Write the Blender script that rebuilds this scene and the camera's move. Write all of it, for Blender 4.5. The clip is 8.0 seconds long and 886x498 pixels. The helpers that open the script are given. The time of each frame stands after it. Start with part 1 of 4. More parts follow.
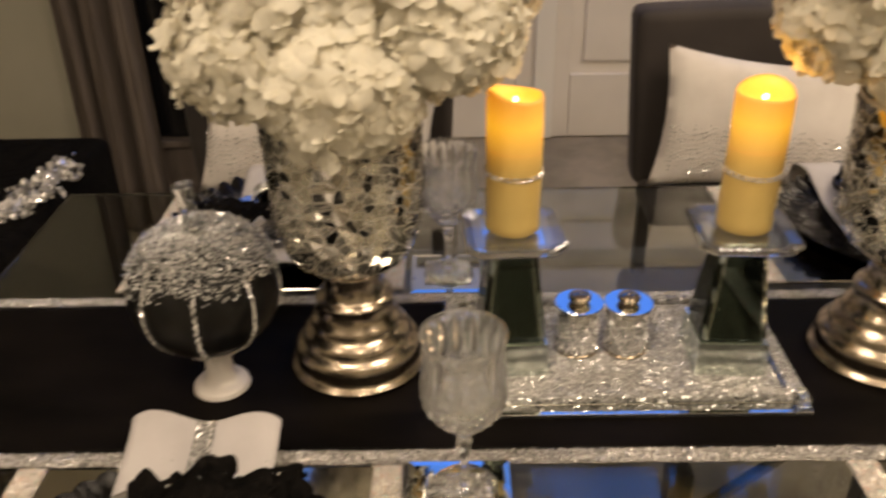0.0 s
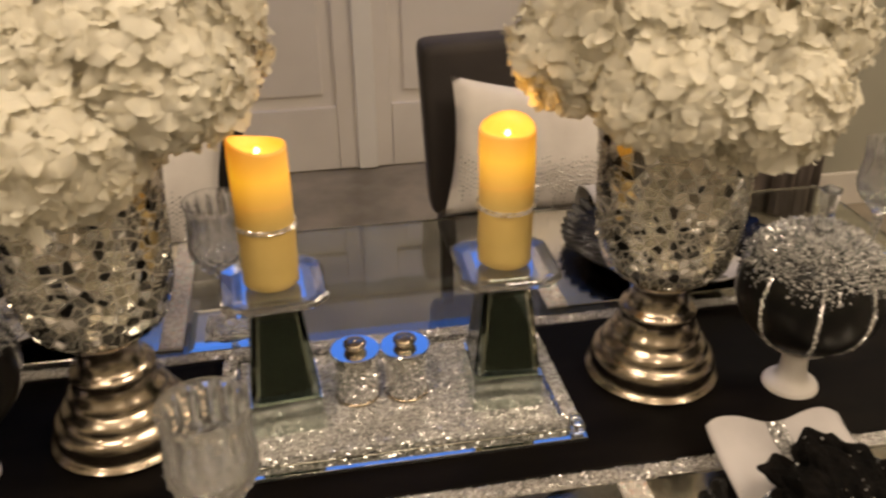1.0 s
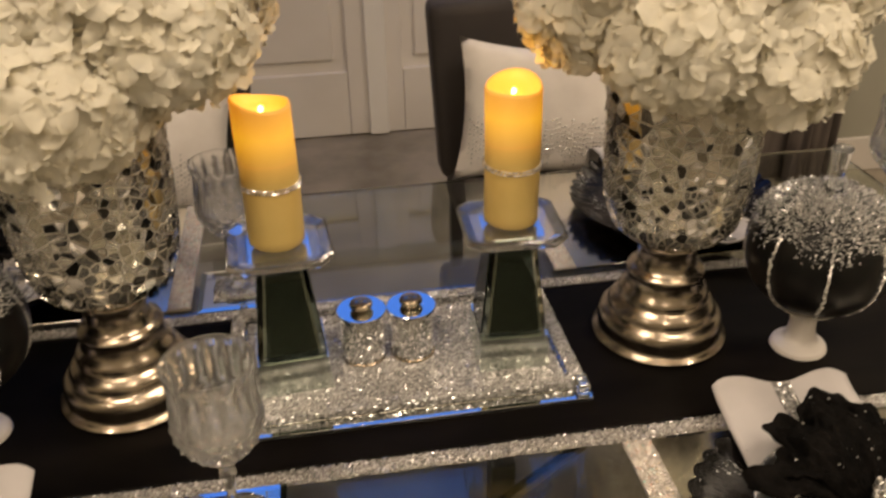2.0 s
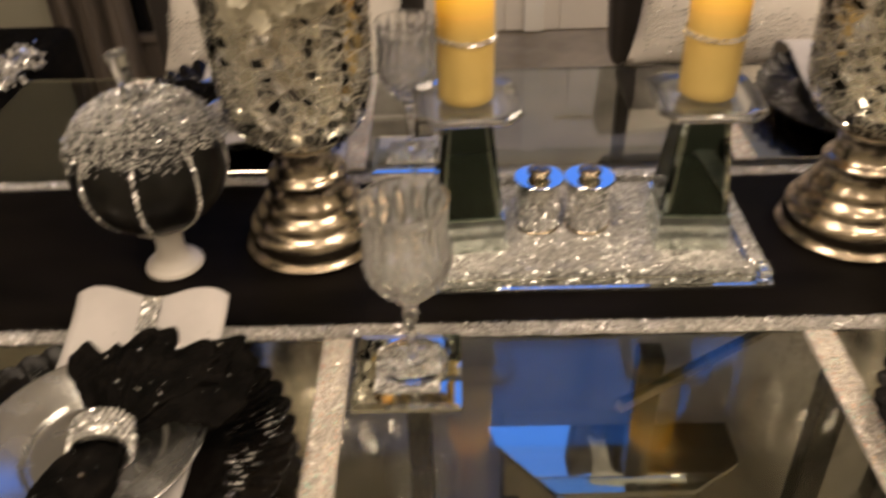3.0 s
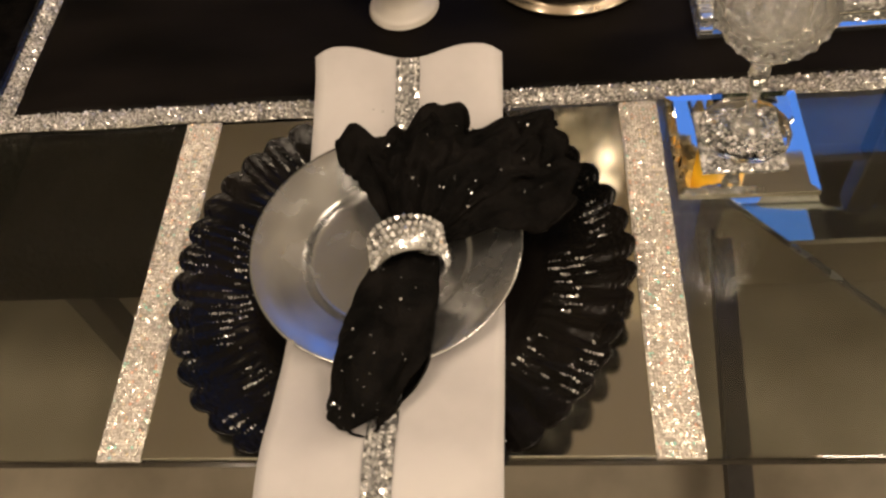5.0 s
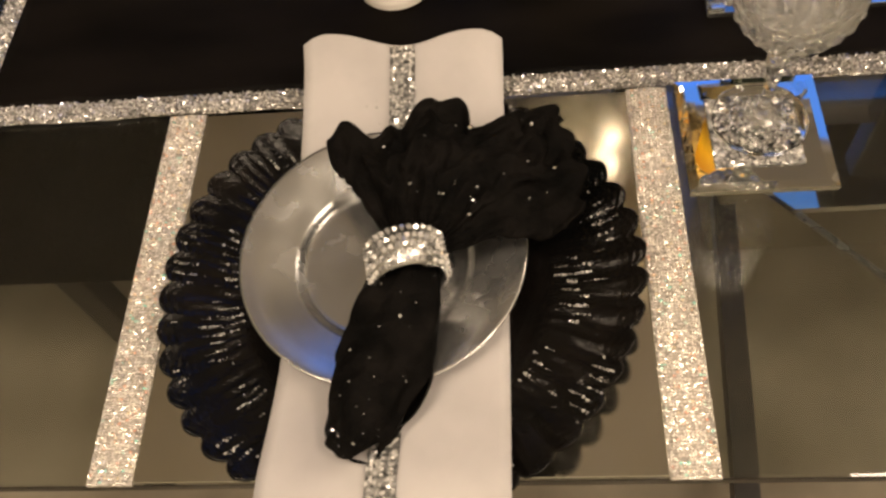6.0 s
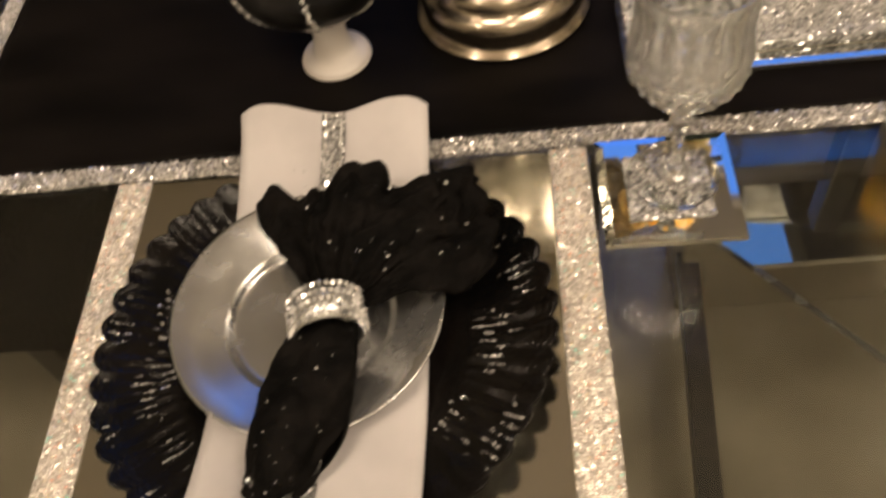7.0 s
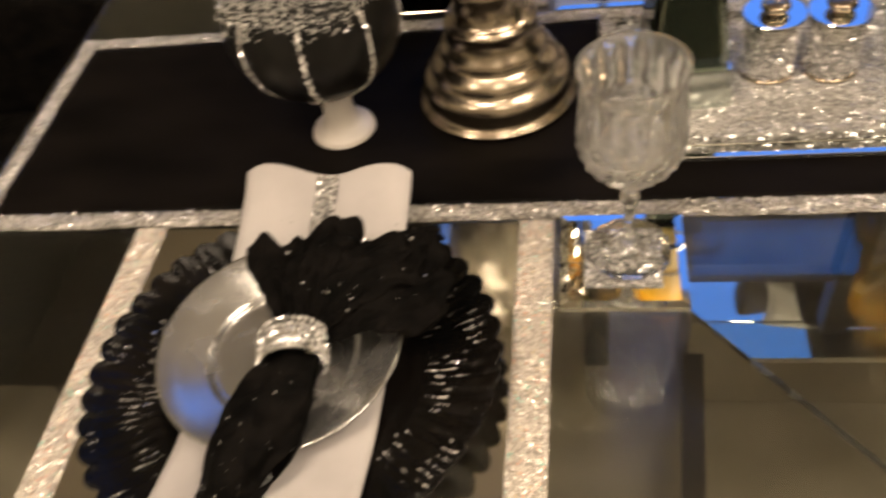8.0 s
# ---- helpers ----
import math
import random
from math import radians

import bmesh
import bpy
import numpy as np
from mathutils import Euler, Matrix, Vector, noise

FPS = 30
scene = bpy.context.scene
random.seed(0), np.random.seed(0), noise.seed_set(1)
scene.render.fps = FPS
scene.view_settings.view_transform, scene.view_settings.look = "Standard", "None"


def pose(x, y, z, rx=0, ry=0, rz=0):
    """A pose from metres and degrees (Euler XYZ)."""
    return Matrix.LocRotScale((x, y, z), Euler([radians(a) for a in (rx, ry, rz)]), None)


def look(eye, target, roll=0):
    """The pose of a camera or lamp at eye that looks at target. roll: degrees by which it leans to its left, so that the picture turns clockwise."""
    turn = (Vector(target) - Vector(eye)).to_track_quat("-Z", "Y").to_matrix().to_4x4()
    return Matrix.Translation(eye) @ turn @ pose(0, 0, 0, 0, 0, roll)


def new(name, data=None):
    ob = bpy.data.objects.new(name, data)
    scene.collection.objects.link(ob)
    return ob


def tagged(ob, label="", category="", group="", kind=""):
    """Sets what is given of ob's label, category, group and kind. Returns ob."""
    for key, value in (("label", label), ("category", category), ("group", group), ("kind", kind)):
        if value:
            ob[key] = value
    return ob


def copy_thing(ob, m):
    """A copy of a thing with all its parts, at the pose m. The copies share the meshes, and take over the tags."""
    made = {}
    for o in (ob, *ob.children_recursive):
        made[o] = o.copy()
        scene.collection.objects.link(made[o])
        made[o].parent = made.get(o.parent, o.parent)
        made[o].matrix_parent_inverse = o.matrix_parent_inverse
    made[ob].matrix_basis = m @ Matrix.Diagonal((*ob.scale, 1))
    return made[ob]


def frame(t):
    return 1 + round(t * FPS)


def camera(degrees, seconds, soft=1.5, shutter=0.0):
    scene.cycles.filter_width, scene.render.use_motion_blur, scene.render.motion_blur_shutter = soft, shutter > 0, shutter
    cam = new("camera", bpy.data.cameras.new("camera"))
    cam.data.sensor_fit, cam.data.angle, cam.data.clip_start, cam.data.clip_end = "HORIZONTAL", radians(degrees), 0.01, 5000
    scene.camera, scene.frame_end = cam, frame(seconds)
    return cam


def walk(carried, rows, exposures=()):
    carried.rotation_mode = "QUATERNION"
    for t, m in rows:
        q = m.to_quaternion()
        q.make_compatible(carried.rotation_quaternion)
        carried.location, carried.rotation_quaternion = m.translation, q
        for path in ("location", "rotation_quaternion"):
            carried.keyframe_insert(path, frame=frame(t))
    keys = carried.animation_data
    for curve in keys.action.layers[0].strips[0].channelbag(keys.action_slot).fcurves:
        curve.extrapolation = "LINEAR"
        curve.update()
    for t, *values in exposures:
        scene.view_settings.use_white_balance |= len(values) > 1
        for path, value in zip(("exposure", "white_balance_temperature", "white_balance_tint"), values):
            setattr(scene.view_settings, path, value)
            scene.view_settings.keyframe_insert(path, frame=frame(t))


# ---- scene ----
cam = camera(54.5, 8.0, soft=2.5, shutter=0.5)
PATH = [
    (0, (0.008, 0.244, 1.373), (-0.014, 1.984, 0.388), -1.1),
    (0.5, (0.064, 0.258, 1.378), (0.212, 2.013, 0.429), -0.4),
    (1, (0.116, 0.269, 1.382), (0.418, 2.009, 0.443), -0.7),
    (1.2, (0.126, 0.272, 1.381), (0.458, 2.005, 0.439), -0.8),
    (2.3, (0.121, 0.258, 1.36), (0.308, 1.962, 0.33), -1.7),
    (2.5, (0.116, 0.251, 1.343), (0.235, 1.95, 0.294), -2.1),
    (3, (0.061, 0.247, 1.327), (0.027, 1.873, 0.161), -1.9),
    (3.5, (-0.0028, 0.2608, 1.3091), (-0.1723, 1.7642, 0.0183), -2.91),
    (4, (-0.0455, 0.2853, 1.3007), (-0.2814, 1.6311, -0.1499), -6.45),
    (4.5, (-0.1072, 0.3417, 1.2923), (-0.3196, 1.5571, -0.2821), -8.3),
    (4.7, (-0.1252, 0.3653, 1.2807), (-0.3523, 1.5457, -0.3179), -10.01),
    (5.8, (-0.1576, 0.4523, 1.2641), (-0.3718, 1.479, -0.4402), -12.48),
    (6, (-0.1487, 0.4524, 1.2686), (-0.3613, 1.473, -0.4413), -12.45),
    (6.5, (-0.1363, 0.4452, 1.2673), (-0.3342, 1.5123, -0.4216), -11.82),
    (7, (-0.0881, 0.4323, 1.2767), (-0.3081, 1.582, -0.3366), -12.8),
    (7.5, (-0.0362, 0.4122, 1.2971), (-0.137, 1.7181, -0.2123), -7.94),
    (8, (-0.0113, 0.3733, 1.2983), (-0.3574, 1.6901, -0.1674), -11.79),
]
EXPOSURES = [(0, -0.22), (1.0, -0.36), (1.2, -0.36), (2.3, -0.46), (2.5, -0.45), (3.0, -0.14), (3.5, -0.04), (4.5, -0.13), (5.8, -0.07), (6.5, -0.03), (7.0, -0.05), (7.5, -0.06), (8.0, 0.03)]
walk(cam, [(t, look(eye, target, roll)) for t, eye, target, roll in PATH], EXPOSURES)

# ---- world, lamps and exposure ----
scene.view_settings.exposure = 0.0
world = bpy.data.worlds.new("world")
scene.world = world
world.use_nodes = True
world.node_tree.nodes["Background"].inputs[0].default_value = (0.9, 0.8, 0.65, 1)
world.node_tree.nodes["Background"].inputs[1].default_value = 0.02

T = 0.75          # height of the table's top face
CX = 0.195        # middle of the table, along its length
CEIL = 2.7


def area_lamp(name, x, y, z, size, watts, color):
    data = bpy.data.lights.new(name, "AREA")
    data.shape, data.size, data.energy, data.color = "DISK", size, watts, color
    ob = new(name, data)
    ob.matrix_world = pose(x, y, z)
    return ob


WARM = (1.0, 0.80, 0.60)
# unseen lamps at assumed places; the third is added to brighten floor and recess
UNSEEN_DOWNLIGHTS = [(-0.55, 0.25), (0.95, 0.25), (1.9, 1.9)]
for (lx, ly), watts in zip(UNSEEN_DOWNLIGHTS, (19, 19, 27)):
    area_lamp("unseen_downlight_lamp", lx, ly, CEIL - 0.03, 0.7, watts, WARM)
# unseen point lights behind the camera, added so facets sparkle
ADDED_PENDANTS = [(0.2, -0.75), (-1.45, -0.55), (1.85, -0.55)]
for lx, ly in ADDED_PENDANTS:
    bulb = bpy.data.lights.new("added_pendant_lamp", "POINT")
    bulb.energy, bulb.color, bulb.shadow_soft_size = 22, WARM, 0.07
    new("added_pendant_lamp", bulb).matrix_world = pose(lx, ly, CEIL - 0.42)

# ---- materials ----


class Mat:
    """A node material with a principled shader and short ways to feed it."""

    def __init__(self, name, rough=0.5, metal=0.0, color=(0.5, 0.5, 0.5)):
        self.m = bpy.data.materials.new(name)
        self.m.use_nodes = True
        self.t = self.m.node_tree
        self.p = self.t.nodes["Principled BSDF"]
        self.p.inputs["Roughness"].default_value = rough
        self.p.inputs["Metallic"].default_value = metal
        self.p.inputs["Base Color"].default_value = (*color, 1)
        self.coord = None

    def put(self, **values):
        for key, value in values.items():
            self.p.inputs[key.replace("_", " ")].default_value = value
        return self

    def node(self, kind, **props):
        n = self.t.nodes.new(kind)
        for key, value in props.items():
            n.inputs[key.replace("_", " ")].default_value = value
        return n

    def link(self, a, b):
        self.t.links.new(a, b)

    def where(self):
        if self.coord is None:
            self.coord = self.t.nodes.new("ShaderNodeTexCoord")
        return self.coord.outputs["Object"]

    def noise(self, scale, detail=3.0, stretch=None):
        n = self.node("ShaderNodeTexNoise", Scale=scale, Detail=detail)
        src = self.where()
        if stretch:
            mp = self.t.nodes.new("ShaderNodeMapping")
            mp.inputs["Scale"].default_value = stretch
            self.link(src, mp.inputs["Vector"])
            src = mp.outputs["Vector"]
        self.link(src, n.inputs["Vector"])
        return n.outputs["Fac"]

    def ramp(self, fac, stops):
        r = self.t.nodes.new("ShaderNodeValToRGB")
        els = r.color_ramp.elements
        while len(els) < len(stops):
            els.new(0.5)
        for el, (at, col) in zip(els, stops):
            el.position, el.color = at, (*col, 1)
        self.link(fac, r.inputs["Fac"])
        return r.outputs["Color"]

    def mottled(self, a, b, scale, detail=4.0, stretch=None, lo=0.35, hi=0.65):
        self.link(self.ramp(self.noise(scale, detail, stretch), [(lo, a), (hi, b)]), self.p.inputs["Base Color"])
        return self

    def rough_noise(self, lo, hi, scale):
        out = self.ramp(self.noise(scale, 5.0), [(0.3, (lo,) * 3), (0.7, (hi,) * 3)])
        self.link(out, self.p.inputs["Roughness"])
        return self

    def bump(self, fac, strength=0.3, distance=0.001):
        b = self.node("ShaderNodeBump", Strength=strength, Distance=distance)
        self.link(fac, b.inputs["Height"])
        self.link(b.outputs["Normal"], self.p.inputs["Normal"])
        return self

    def glitter(self, size, tilt):
        """Flakes: cells of that size, each with a tilt of its own."""
        v = self.node("ShaderNodeTexVoronoi", Scale=1.0 / size)
        self.link(self.where(), v.inputs["Vector"])
        g = self.t.nodes.new("ShaderNodeNewGeometry")
        sub = self.t.nodes.new("ShaderNodeVectorMath")
        sub.operation = "SUBTRACT"
        self.link(v.outputs["Color"], sub.inputs[0])
        sub.inputs[1].default_value = (0.5, 0.5, 0.5)
        mul = self.t.nodes.new("ShaderNodeVectorMath")
        mul.operation = "SCALE"
        mul.inputs["Scale"].default_value = tilt
        self.link(sub.outputs[0], mul.inputs[0])
        add = self.t.nodes.new("ShaderNodeVectorMath")
        self.link(g.outputs["Normal"], add.inputs[0])
        self.link(mul.outputs[0], add.inputs[1])
        nor = self.t.nodes.new("ShaderNodeVectorMath")
        nor.operation = "NORMALIZE"
        self.link(add.outputs[0], nor.inputs[0])
        self.link(nor.outputs[0], self.p.inputs["Normal"])
        return v


M = {}


def glass_mat(name, color, rough=0.0, ior=1.5):
    return Mat(name, rough, 0.0, color).put(Transmission_Weight=1.0, IOR=ior)


def flaky(m, voronoi, low, high):
    """Each flake of a glitter lighter or darker than its neighbours."""
    sep = m.t.nodes.new("ShaderNodeSeparateColor")
    m.link(voronoi.outputs["Color"], sep.inputs[0])
    span = m.node("ShaderNodeMapRange")
    span.inputs["To Min"].default_value, span.inputs["To Max"].default_value = low, high
    m.link(sep.outputs[0], span.inputs["Value"])
    mix = m.t.nodes.new("ShaderNodeVectorMath")
    mix.operation = "SCALE"
    m.link(m.p.inputs["Base Color"].links[0].from_socket, mix.inputs[0])
    m.link(span.outputs["Result"], mix.inputs["Scale"])
    m.link(mix.outputs[0], m.p.inputs["Base Color"])
    return m


def make_materials():
    m = Mat("wall_paint", 0.7).mottled((0.34, 0.33, 0.265), (0.40, 0.385, 0.315), 2.5)
    m.bump(m.noise(180), 0.15, 0.001)
    M["wall"] = m.m
    m = Mat("white_door_paint", 0.45).mottled((0.72, 0.67, 0.61), (0.79, 0.74, 0.68), 3.0)
    m.bump(m.noise(60), 0.08, 0.001)
    M["door"] = m.m
    M["gloss_white"] = Mat("gloss_white_paint", 0.22).mottled((0.80, 0.77, 0.72), (0.86, 0.83, 0.78), 3.0).m
    m = Mat("ceiling_paint", 0.8).mottled((0.62, 0.57, 0.48), (0.70, 0.64, 0.55), 2.0)
    m.bump(m.noise(120), 0.2, 0.001)
    M["ceiling"] = m.m
    m = Mat("floor_tile", 0.4).mottled((0.172, 0.147, 0.110), (0.305, 0.264, 0.207), 4.5, 8.0)
    m.rough_noise(0.12, 0.24, 6)
    m.bump(m.noise(40, 4), 0.1, 0.001)
    M["floor"] = m.m
    m = Mat("drape_cloth", 0.85).mottled((0.085, 0.068, 0.058), (0.135, 0.11, 0.095), 6, 4, (6, 6, 0.6))
    m.bump(m.noise(350), 0.2, 0.001)
    M["drape"] = m.m
    M["dark_glass"] = Mat("dark_glass", 0.08).mottled((0.006, 0.006, 0.007), (0.012, 0.011, 0.012), 3).m
    m = Mat("grey_velvet", 0.8).mottled((0.017, 0.013, 0.012), (0.036, 0.029, 0.026), 5, 5)
    m.put(Sheen_Weight=0.18, Sheen_Roughness=0.4, Sheen_Tint=(0.5, 0.43, 0.38, 1))
    m.bump(m.noise(400), 0.25, 0.001)
    M["velvet"] = m.m
    m = Mat("black_velvet", 0.8).mottled((0.0015, 0.0014, 0.0013), (0.006, 0.005, 0.0045), 40, 6)
    m.put(Specular_IOR_Level=0.06)
    m.bump(m.noise(120, 6), 0.9, 0.004)
    M["black_velvet"] = m.m
    m = Mat("black_satin", 0.6).mottled((0.0025, 0.002, 0.0018), (0.0065, 0.005, 0.0042), 7, 4, (1, 3, 1))
    m.put(Specular_IOR_Level=0.06)
    m.bump(m.noise(700), 0.12, 0.0006)
    M["satin"] = m.m
    m = Mat("white_linen", 0.8).mottled((0.41, 0.39, 0.392), (0.475, 0.455, 0.458), 18, 4)
    m.bump(m.noise(900, 2), 0.2, 0.0005)
    m.put(Sheen_Weight=0.1)
    M["linen"] = m.m
    m = Mat("pillow_cloth", 0.8).mottled((0.62, 0.58, 0.55), (0.72, 0.68, 0.65), 14, 4)
    m.bump(m.noise(500, 2), 0.3, 0.001)
    M["pillow"] = m.m
    m = Mat("gloss_black", 0.16).put(Specular_IOR_Level=0.22).mottled((0.002, 0.002, 0.002), (0.005, 0.004, 0.0035), 20)
    m.bump(m.noise(420, 3), 0.5, 0.0012)
    M["gloss_black"] = m.m
    m = Mat("pumpkin_black", 0.42).put(Specular_IOR_Level=0.25).mottled((0.003, 0.003, 0.003), (0.008, 0.007, 0.006), 30)
    m.rough_noise(0.3, 0.55, 60)
    m.bump(m.noise(220, 3), 0.2, 0.0008)
    M["pumpkin"] = m.m
    m = Mat("pedestal_white", 0.28).mottled((0.74, 0.70, 0.66), (0.80, 0.76, 0.72), 25)
    M["ceramic"] = m.m
    m = Mat("plate_silver", 0.26, 0.92).mottled((0.52, 0.52, 0.52), (0.60, 0.60, 0.60), 30)
    m.rough_noise(0.20, 0.30, 40)
    M["plate"] = m.m
    m = Mat("champagne_metal", 0.14, 1.0).mottled((0.40, 0.335, 0.265), (0.50, 0.43, 0.345), 18, 4)
    m.rough_noise(0.17, 0.27, 30)
    m.bump(m.noise(30, 2, (1, 1, 0.35)), 0.15, 0.004)
    M["champagne"] = m.m
    M["mirror"] = Mat("mirror", 0.02, 1.0, (0.72, 0.74, 0.72)).rough_noise(0.01, 0.05, 15).m
    M["green_mirror"] = Mat("green_mirror", 0.03, 1.0, (0.30, 0.34, 0.31)).rough_noise(0.02, 0.07, 20).m
    M["green_silver"] = Mat("green_silver_mirror", 0.1, 0.9).mottled((0.60, 0.66, 0.61), (0.74, 0.79, 0.74), 30).rough_noise(0.06, 0.18, 25).m
    m = Mat("mat_mirror", 0.06, 1.0).mottled((0.76, 0.74, 0.66), (0.84, 0.82, 0.74), 6)
    m.rough_noise(0.08, 0.18, 12)
    M["mat_mirror"] = m.m
    M["dark_mirror"] = Mat("dark_mirror", 0.04, 1.0).mottled((0.050, 0.066, 0.058), (0.080, 0.100, 0.088), 12).m
    m = Mat("mosaic_mirror", 0.09, 0.86)
    own = m.t.nodes.new("ShaderNodeObjectInfo")
    # the darkest tones stand in for tiles that reflect dark parts of the room
    m.link(m.ramp(own.outputs["Random"], [(0.0, (0.03, 0.028, 0.025)), (0.12, (0.08, 0.075, 0.07)), (0.19, (0.48, 0.46, 0.40)), (0.65, (0.80, 0.77, 0.69)), (1.0, (0.96, 0.94, 0.88))]), m.p.inputs["Base Color"])
    M["tile"] = m.m
    m = Mat("mosaic_mirror_back", 0.09, 0.86)
    geo = m.t.nodes.new("ShaderNodeNewGeometry")
    # same tones, dark ones again in place of dark reflections
    m.link(m.ramp(geo.outputs["Random Per Island"], [(0.0, (0.03, 0.028, 0.025)), (0.12, (0.08, 0.075, 0.07)), (0.19, (0.48, 0.46, 0.40)), (0.65, (0.80, 0.77, 0.69)), (1.0, (0.96, 0.94, 0.88))]), m.p.inputs["Base Color"])
    M["tile_back"] = m.m
    # silver glitter of three grains
    m = Mat("glitter_trim", 0.2, 0.55)
    v = m.glitter(0.0020, 1.3)
    m.link(m.ramp(v.outputs["Distance"], [(0.0, (0.95, 0.92, 0.88)), (0.9, (0.38, 0.36, 0.34))]), m.p.inputs["Base Color"])
    M["trim"] = flaky(m, v, 0.45, 1.15).m
    m = Mat("glitter_fine", 0.25, 0.5)
    v = m.glitter(0.0012, 0.85)
    m.link(m.ramp(v.outputs["Distance"], [(0.0, (0.92, 0.87, 0.80)), (0.9, (0.52, 0.48, 0.43))]), m.p.inputs["Base Color"])
    M["strip"] = flaky(m, v, 0.7, 1.12).m
    m = Mat("crushed_crystal", 0.1, 0.5)
    v = m.glitter(0.0028, 1.7)
    m.link(m.ramp(v.outputs["Distance"], [(0.0, (0.95, 0.94, 0.93)), (0.8, (0.40, 0.40, 0.40))]), m.p.inputs["Base Color"])
    M["crushed"] = flaky(m, v, 0.3, 1.25).m
    for key, warm in (("crystal", (1.0, 0.985, 0.97)), ("rhinestone", (1.0, 0.95, 0.89))):
        m = Mat(key + "_bead", 0.16, 0.6 if key == "crystal" else 0.4)
        geo = m.t.nodes.new("ShaderNodeNewGeometry")
        tone = [(0.0, 0.24), (0.3, 0.58), (0.65, 0.94), (1.0, 1.0)] if key == "crystal" else [(0.0, 0.4), (0.3, 0.65), (0.65, 0.92), (1.0, 1.0)]
        stops = [(at * (1.0 if key == "crystal" else 0.86), tuple(c * w for w in warm)) for at, c in tone]
        if key == "rhinestone":
            # a few stones are tinted, in place of the colours of split light
            stops += [(0.89, (0.35, 0.95, 0.85)), (0.91, (1.0, 0.95, 0.89)), (0.94, (1.0, 0.50, 0.38)), (0.97, (1.0, 0.86, 0.62))]
        m.link(m.ramp(geo.outputs["Random Per Island"], stops), m.p.inputs["Base Color"])
        M[key] = m.m
    m = Mat("silver_tinsel", 0.18, 0.6)
    geo = m.t.nodes.new("ShaderNodeNewGeometry")
    m.link(m.ramp(geo.outputs["Random Per Island"], [(0.0, (0.16, 0.16, 0.16)), (0.35, (0.55, 0.55, 0.54)), (0.7, (0.88, 0.87, 0.85)), (1.0, (1.0, 0.98, 0.95))]), m.p.inputs["Base Color"])
    M["tinsel"] = m.m
    # clear things
    M["glass"] = glass_mat("table_glass", (0.78, 0.82, 0.76), 0.0, 1.62).m
    M["clear"] = glass_mat("clear_glass", (0.97, 0.98, 0.98), 0.01).put(Transmission_Weight=0.96).m
    m = glass_mat("cut_crystal", (0.98, 0.98, 0.975), 0.03, 1.52).put(Transmission_Weight=0.92)
    M["cut"] = m.m
    M["thin_foot"] = glass_mat("thin_foot_glass", (0.99, 0.99, 0.985), 0.0, 1.28).m
    M["vase_glass"] = Mat("mosaic_ground", 0.3, 0.25).mottled((0.62, 0.59, 0.52), (0.82, 0.79, 0.71), 55, 5).m
    # petals
    m = Mat("petal_white", 0.75).mottled((0.76, 0.72, 0.60), (0.86, 0.83, 0.72), 14, 5)
    m.put(Subsurface_Weight=0.0)
    m.bump(m.noise(200), 0.15, 0.001)
    # thin petals let part of the light through
    leaf = m.t.nodes.new("ShaderNodeBsdfTranslucent")
    leaf.inputs["Color"].default_value = (0.80, 0.75, 0.62, 1)
    blend = m.t.nodes.new("ShaderNodeMixShader")
    blend.inputs[0].default_value = 0.36
    m.link(m.p.outputs[0], blend.inputs[1])
    m.link(leaf.outputs[0], blend.inputs[2])
    m.link(blend.outputs[0], m.t.nodes["Material Output"].inputs["Surface"])
    M["petal"] = m.m
    m = Mat("stem_green", 0.7).mottled((0.12, 0.13, 0.07), (0.2, 0.2, 0.12), 20)
    M["stem"] = m.m
    # wax; its inner orange light is put in as emission that changes with height
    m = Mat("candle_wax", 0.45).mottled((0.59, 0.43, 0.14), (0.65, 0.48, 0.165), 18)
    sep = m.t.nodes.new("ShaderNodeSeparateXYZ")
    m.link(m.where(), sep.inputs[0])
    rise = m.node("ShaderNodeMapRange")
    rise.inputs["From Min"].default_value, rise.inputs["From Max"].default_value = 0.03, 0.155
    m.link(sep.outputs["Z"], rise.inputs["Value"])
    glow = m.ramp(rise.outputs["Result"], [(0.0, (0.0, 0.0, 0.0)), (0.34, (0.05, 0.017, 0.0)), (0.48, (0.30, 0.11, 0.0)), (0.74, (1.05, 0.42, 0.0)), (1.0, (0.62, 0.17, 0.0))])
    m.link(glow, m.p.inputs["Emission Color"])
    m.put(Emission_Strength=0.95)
    M["wax"] = m.m
    m = Mat("flame_bulb", 0.4, 0.0, (1, 0.8, 0.4)).put(Emission_Color=(1, 0.72, 0.25, 1), Emission_Strength=9.0)
    M["flame"] = m.m
    m = Mat("blue_light", 0.5, 0.0, (0.1, 0.2, 0.6)).put(Emission_Color=(0.10, 0.31, 1.0, 1), Emission_Strength=1.0)
    M["blue"] = m.m
    m = Mat("lamp_glow", 0.5, 0.0, (1, 0.9, 0.7)).put(Emission_Color=(1, 0.80, 0.56, 1), Emission_Strength=6.0)
    M["lamp"] = m.m
    M["rubber"] = Mat("dark_wood_leg", 0.4).mottled((0.012, 0.010, 0.008), (0.03, 0.024, 0.02), 25).m


make_materials()

# ---- mesh helpers ----


def finish(bm, name, smooth):
    me = bpy.data.meshes.new(name)
    if smooth:
        for face in bm.faces:
            face.smooth = True
    bm.to_mesh(me)
    bm.free()
    return me


